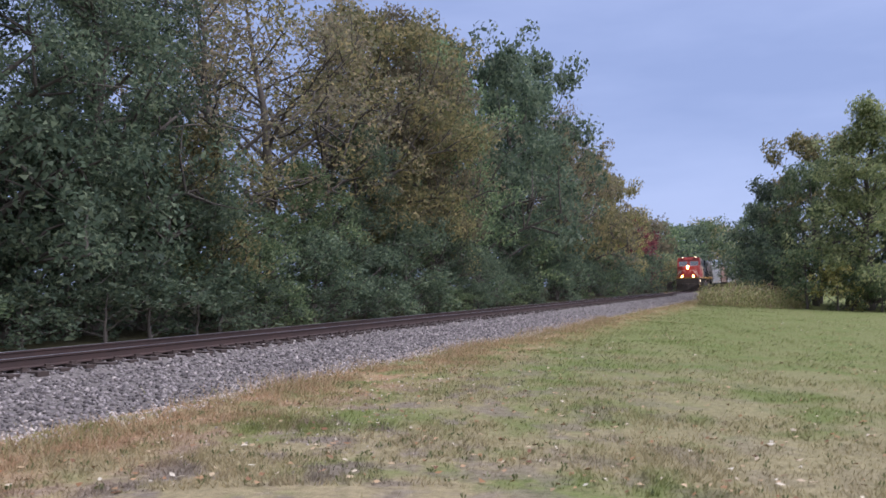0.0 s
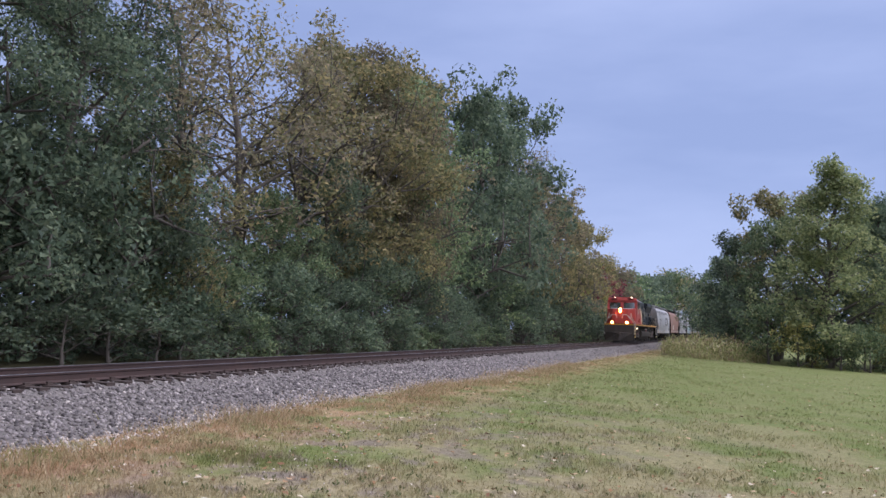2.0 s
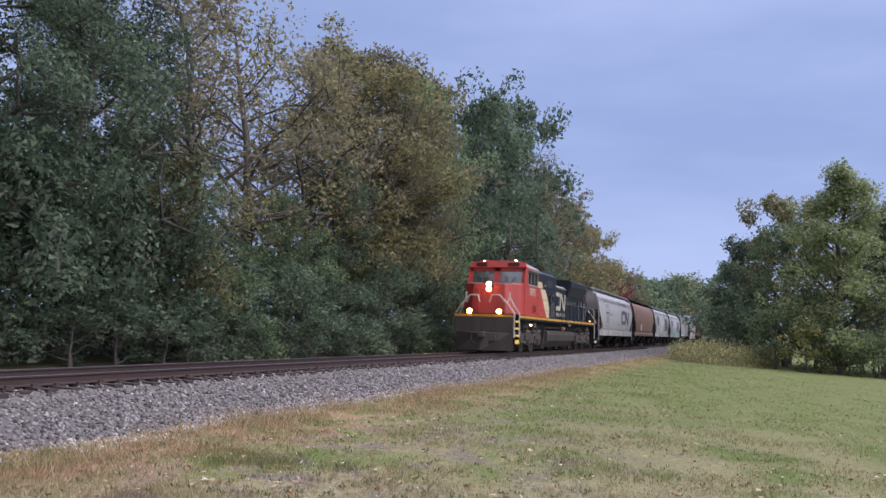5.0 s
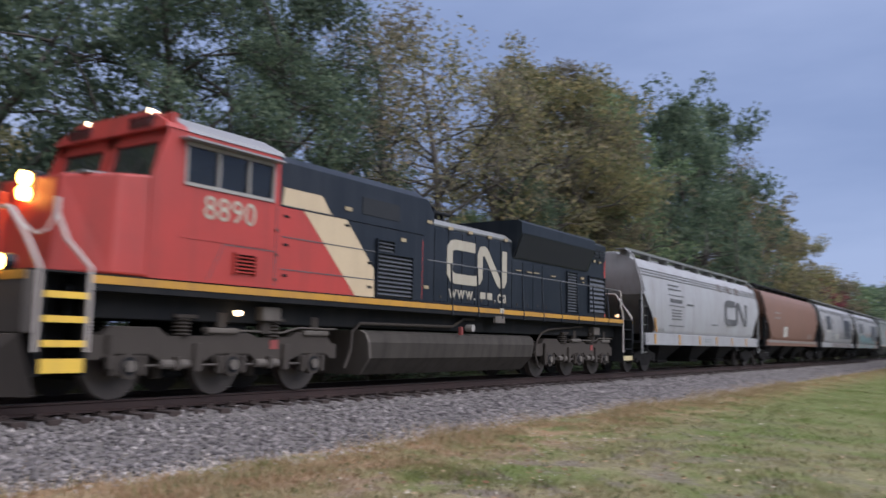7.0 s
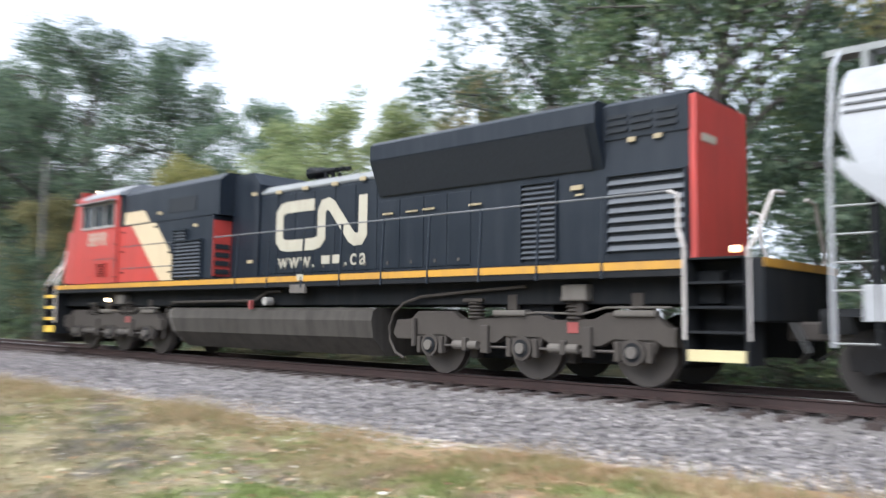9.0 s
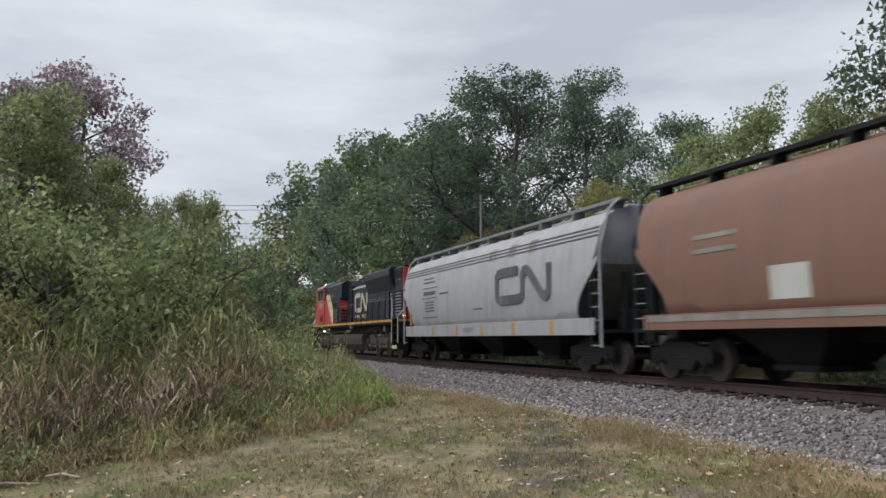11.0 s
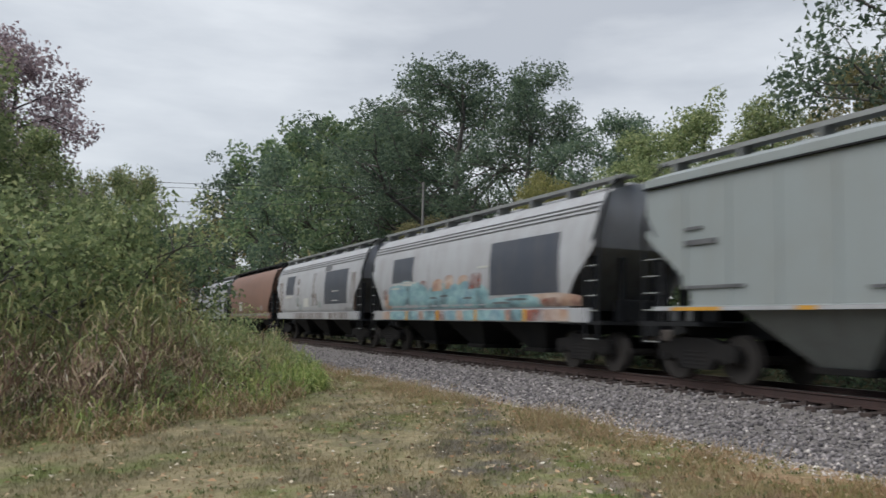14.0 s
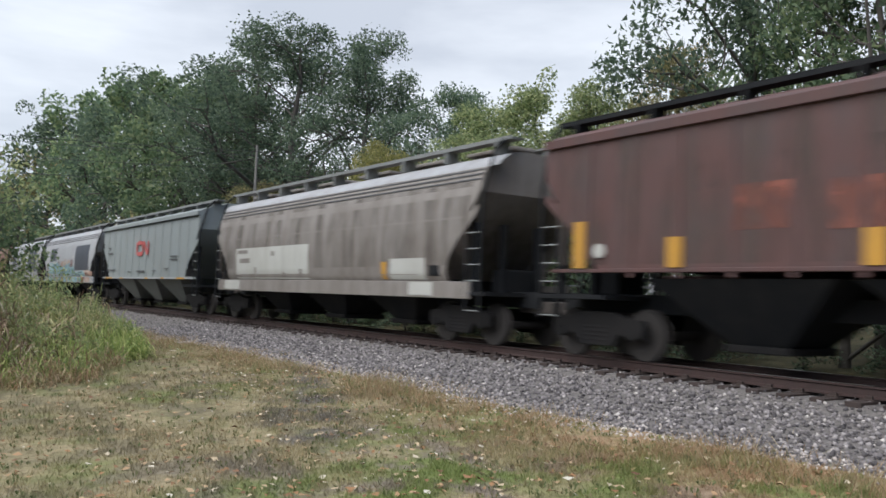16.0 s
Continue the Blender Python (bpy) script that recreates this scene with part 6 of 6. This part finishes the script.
for x, y, h, leaf in ((-20.5, -2.2, 4.8, "light"), (-22.0, 0.0, 4.2, "light"), (-24.5, 1.0, 4.8, "light"), (-19.5, -5.0, 4.6, "light"), (-20.0, -8.0, 4.8, "green"), (-18.6, -3.4, 3.4, "olive"), (-27.5, 1.4, 4.2, "olive"), (-31.5, 2.2, 5.0, "green"), (-36.0, 2.0, 4.4, "olive"), (-41, 2.2, 4.4, "green"), (-48, 2.6, 4.2, "olive"), (-56, 3.2, 4.2, "green"), (-66, 4.0, 4.2, "olive")):
    tree("bush", leaf, x, y, h)
# undergrowth and the deeper wood beyond the track
for x, y, h in ((15.5, 18.4, 5.6), (18.2, 19.6, 6.2), (20.8, 18.8, 5.8), (23.2, 19.6, 5.4), (13.0, 19.2, 6.0)):
    tree("bush", "dark", x, y, h, 1.0)
for k in range(64):
    x = -62 + k * 2.75 + _trng.uniform(-0.8, 0.8)
    tree("bush", _trng.choice(("green", "dark", "dark", "dark", "dark")), x, 17.6 + _trng.uniform(-0.3, 0.8), _trng.uniform(2.8, 4.8), 1.1)
for k in range(34):
    x = -70 + k * 5.4 + _trng.uniform(-1.5, 1.5)
    low = 7.0 if -52 < x < -14 or 8 < x < 50 else 10.5
    tree("far", _trng.choice(("dark", "dark", "green", "olive")), x, 27 + _trng.uniform(-1.5, 3), low + _trng.uniform(-1.5, 1.5), 1.1, "deeper wood")


for k in range(56):
    x = -46 + k * 1.9 + _trng.uniform(-0.7, 0.7)
    tree("low", _trng.choice(("green", "dark", "dark")), x, 16.75 + _trng.uniform(-0.15, 0.3), _trng.uniform(0.9, 1.9), 1.5)
for k in range(30):
    x = -66 - k * 4.0 + _trng.uniform(-1, 1)
    tree("bush", _trng.choice(("green", "dark", "dark", "olive")), x, 17.6 + _trng.uniform(-0.3, 1.2), _trng.uniform(4, 6.5), 1.3)
for k in range(14):
    x = 118 + k * 7.0 + _trng.uniform(-1, 1)
    tree("bush", _trng.choice(("green", "dark", "olive")), x, 17.8 + _trng.uniform(-0.3, 1.2), _trng.uniform(4, 6), 1.4)


# ---- tall weeds ----
WEED = island_mat("tall_weeds", [(0.0, (0.150, 0.175, 0.062)), (0.45, (0.312, 0.325, 0.125)), (0.7, (0.500, 0.450, 0.225)), (0.85, (0.338, 0.250, 0.163)), (0.95, (0.213, 0.125, 0.100)), (1.0, (0.600, 0.600, 0.413))], 0.7, 0.3, 0.0, 0.2)
WEEDGREEN = island_mat("fresh_weeds", [(0.0, (0.163, 0.225, 0.062)), (0.6, (0.325, 0.400, 0.125)), (1.0, (0.525, 0.525, 0.213))], 0.7, 0.3, 0.0, 0.35)
WEEDBROWN = island_mat("dead_weeds", [(0.0, (0.11, 0.068, 0.055)), (0.6, (0.25, 0.165, 0.11)), (0.9, (0.450, 0.350, 0.237)), (1.0, (0.600, 0.550, 0.413))], 0.8, 0.3, 0.0, 0.15)


def weeds(name, count, pick, material, seed, width=0.012, droop=0.5):
    """Arching leaves that spring from stems at any height: a ribbon of three pieces that narrows to a drooping tip."""
    rng = np.random.default_rng(seed)
    x, y, h = pick(rng, count)
    z = ground_z(x, y) - 0.03 + h * np.where(rng.random(count) < 0.35, 0.0, rng.uniform(0, 0.75, count))
    length = np.minimum(h, 0.5) * rng.uniform(0.4, 1.05, count)
    a = rng.uniform(0, 2 * np.pi, count)
    b = rng.uniform(0, 2 * np.pi, count)
    w = width * rng.uniform(0.6, 1.6, count)
    out = length * np.clip(np.abs(rng.normal(0.65, 0.4, count)), 0.1, 1.4)
    sag = droop * rng.uniform(0.4, 2.0, count)
    rows = []
    for q, wq in ((0, 0.8), (0.4, 1.0), (0.75, 0.8), (1.0, 0.12)):
        cx, cy, cz = x + np.cos(b) * out * q, y + np.sin(b) * out * q, z + length * (q - sag * q ** 3 * out / length)
        for s in (-1, 1):
            rows.append(np.stack([cx + s * w * wq * np.cos(a), cy + s * w * wq * np.sin(a), cz], -1))
    V = np.stack(rows, 1).reshape(-1, 3)
    f = np.array([(0, 1, 3, 2), (2, 3, 5, 4), (4, 5, 7, 6)])
    F = (f[None] + 8 * np.arange(count)[:, None, None]).reshape(-1, 4)
    return new(name, quick_mesh(name, V, F, material))


def front_x(y):
    edge = np.interp(y, [-10, -2.4, 0.5, 3.8, 5.9, 7.0, 7.8], [-14.4, -15.0, -16.2, -18.8, -21.7, -29, -40])
    return edge + 0.45 * np.sin(y * 2.3) + 0.3 * np.sin(y * 5.1 + 1)


def thicket(rng, n):
    y = rng.uniform(-9, 7.6, n)
    back = rng.exponential(3.4, n)
    x = front_x(y) - back + rng.normal(0, 0.35, n)
    tuft = 0.5 + 0.5 * np.sin(x * 1.7 + 2 * np.sin(y * 1.1)) * np.sin(y * 1.9 + 1.5 * np.sin(x * 0.8))
    h = (0.28 + 3.0 * np.clip(back / 4.6, 0, 1)) * rng.uniform(0.55, 1.2, n) * (0.7 + 0.5 * tuft) * np.interp(y, [1, 4, 6.5], [1.0, 0.72, 0.45])
    return x, y, h


def mound(rng, n):
    """The tallest brush, where the weeds lean against the shrubs."""
    y = rng.uniform(-7, 6.3, n)
    x = front_x(y) - 3.6 + rng.normal(0, 1.0, n)
    h = np.interp(y, [-7, 0, 2.0, 3.2, 5.0, 6.3], [2.9, 3.1, 3.4, 1.9, 0.8, 0.4])
    return x, y, h * rng.uniform(0.5, 1.15, n) * (1 + 0.16 * np.sin(y * 3.1) * np.sin(x * 2.3))


def thicket_front(rng, n):
    y = rng.triangular(-3.0, 6.4, 7.4, n)
    back = rng.exponential(1.4, n)
    return front_x(y) + 0.3 - back, y, rng.uniform(0.3, 0.95, n) * (0.4 + 0.7 * np.clip(back, 0, 1))


def thicket_dead(rng, n):
    y = np.minimum(rng.uniform(-9, 4.5, n), rng.uniform(-9, 4.5, n) + 3)
    back = rng.exponential(1.6, n)
    return front_x(y) + 0.1 - back, y, rng.uniform(0.5, 1.3, n) * (0.32 + 0.8 * np.clip(back, 0, 1.5))


def thicket_stalks(rng, n):
    y = rng.uniform(-9, 2.5, n)
    back = 0.5 + rng.exponential(1.3, n)
    return front_x(y) - back, y, rng.uniform(1.3, 2.5, n) * np.clip(0.5 + back / 3, 0.6, 1.05)


def collapsed(rng, n):
    y = rng.uniform(-9, 5.0, n)
    return front_x(y) + rng.normal(0.25, 0.45, n), y, rng.uniform(0.12, 0.5, n)


def clump(rng, n):
    r = np.sqrt(rng.random(n))
    a = rng.uniform(0, 6.28, n)
    x, y = 75 + 7.5 * r * np.cos(a), 2.6 + 4.4 * r * np.sin(a)
    return x, y, rng.uniform(1.3, 3.0, n) * (1.1 - 0.45 * r)


tagged(weeds("tall_weeds", 64000, thicket, WEED, 41, 0.0095, 1.0), "tall yellowing weeds in front of the thicket", "weeds", kind="stuff")
tagged(weeds("tall_brush", 24000, mound, WEED, 47, 0.011, 1.0), "tall dry yellow-brown brush leaning on the thicket", "weeds", kind="stuff")
tagged(weeds("fresh_weeds", 15000, thicket_front, WEEDGREEN, 42, 0.009, 0.8), "fresh green grass at the thicket's edge", "grass", kind="stuff")
tagged(weeds("dead_weeds", 26000, thicket_dead, WEEDBROWN, 43, 0.010, 1.0), "dead brown weeds at the thicket's edge", "weeds", kind="stuff")

tagged(weeds("collapsed_straw", 9000, collapsed, STRAW, 48, 0.010, 1.3), "collapsed pale straw at the foot of the weeds", "straw", kind="stuff")
tagged(weeds("weed_stalks", 9000, thicket_stalks, WEEDBROWN, 46, 0.012), "tall brown seeding stalks above the weeds", "weeds", kind="stuff")


def broadleaf(count, seed):
    """Small rounded leaves on the stems among the grass."""
    rng = np.random.default_rng(seed)
    x, y, h = thicket(rng, 520)
    cen = np.stack([x, y, ground_z(x, y) + h * rng.uniform(0.35, 1.05, 520)], -1)
    return leaf_cloud("broadleaf_weeds", cen, rng.uniform(0.18, 0.45, 520), count, 0.07, rng, LEAF["light"], 0.3)


tagged(new("broadleaf_weeds", broadleaf(60000, 45)), "leafy green weeds among tall grass", "weeds", kind="stuff")
tagged(weeds("weed_clump", 16000, clump, WEED, 44, 0.022, 0.9), "clump of tall weeds at the end of the lawn", "weeds", kind="stuff")

# ---- utility pole and cables over the track ----
pole = tagged(new("utility_pole"), "thin weathered utility pole among the trees", "pole")
pole.location = (-42.3, 17.0, -0.28)
POLEWOOD = paint("pole_wood", (0.22, 0.205, 0.185), 0.9, (0.12, 0.11, 0.1), 0.5)
part("shaft", pipe([(0, 0, 0), (0, 0, 9.1)], [0.115, 0.065]), POLEWOOD, pole)
for x, z in ((-0.8, 8.15), (0.8, 8.15), (0.0, 7.3), (0.0, 6.5)):
    pts = [(-42.3 + x - 5.7 * q, 17.0 - 27 * q, z + 0.22 - 1.1 * q * (1 - q) - 0.41 * q) for q in [i / 14 - 0.35 for i in range(20)]]
    tagged(part("overhead_cable", pipe(pts, 0.013, None, 4), CABLE), "thin dark overhead cable crossing the track", "cable", "overhead cables")

# ---- dead sticks at the thicket's foot ----
STICK = paint("bleached_wood", (0.42, 0.34, 0.26), 0.9, (0.2, 0.15, 0.11), 0.5)
for k, (x, y, r, n) in enumerate(((-14.0, -2.6, 70, 1.0), (-13.9, -1.9, 95, 0.8), (-14.2, -1.2, 60, 0.6), (-14.4, -3.2, 100, 0.9), (-13.7, -2.2, 20, 0.5))):
    pts = [(-n * 0.5, 0, 0.03), (-n * 0.1, 0.04, 0.07), (n * 0.5, -0.03, 0.04)]
    o = tagged(part("fallen_branch", pipe(pts, [0.03, 0.026, 0.014], None, 6), STICK), "bleached fallen branch on the grass", "branch", "fallen branches")
    o.matrix_basis = pose(x, y, float(ground_z(x, y)), 0, 0, r)


motions()
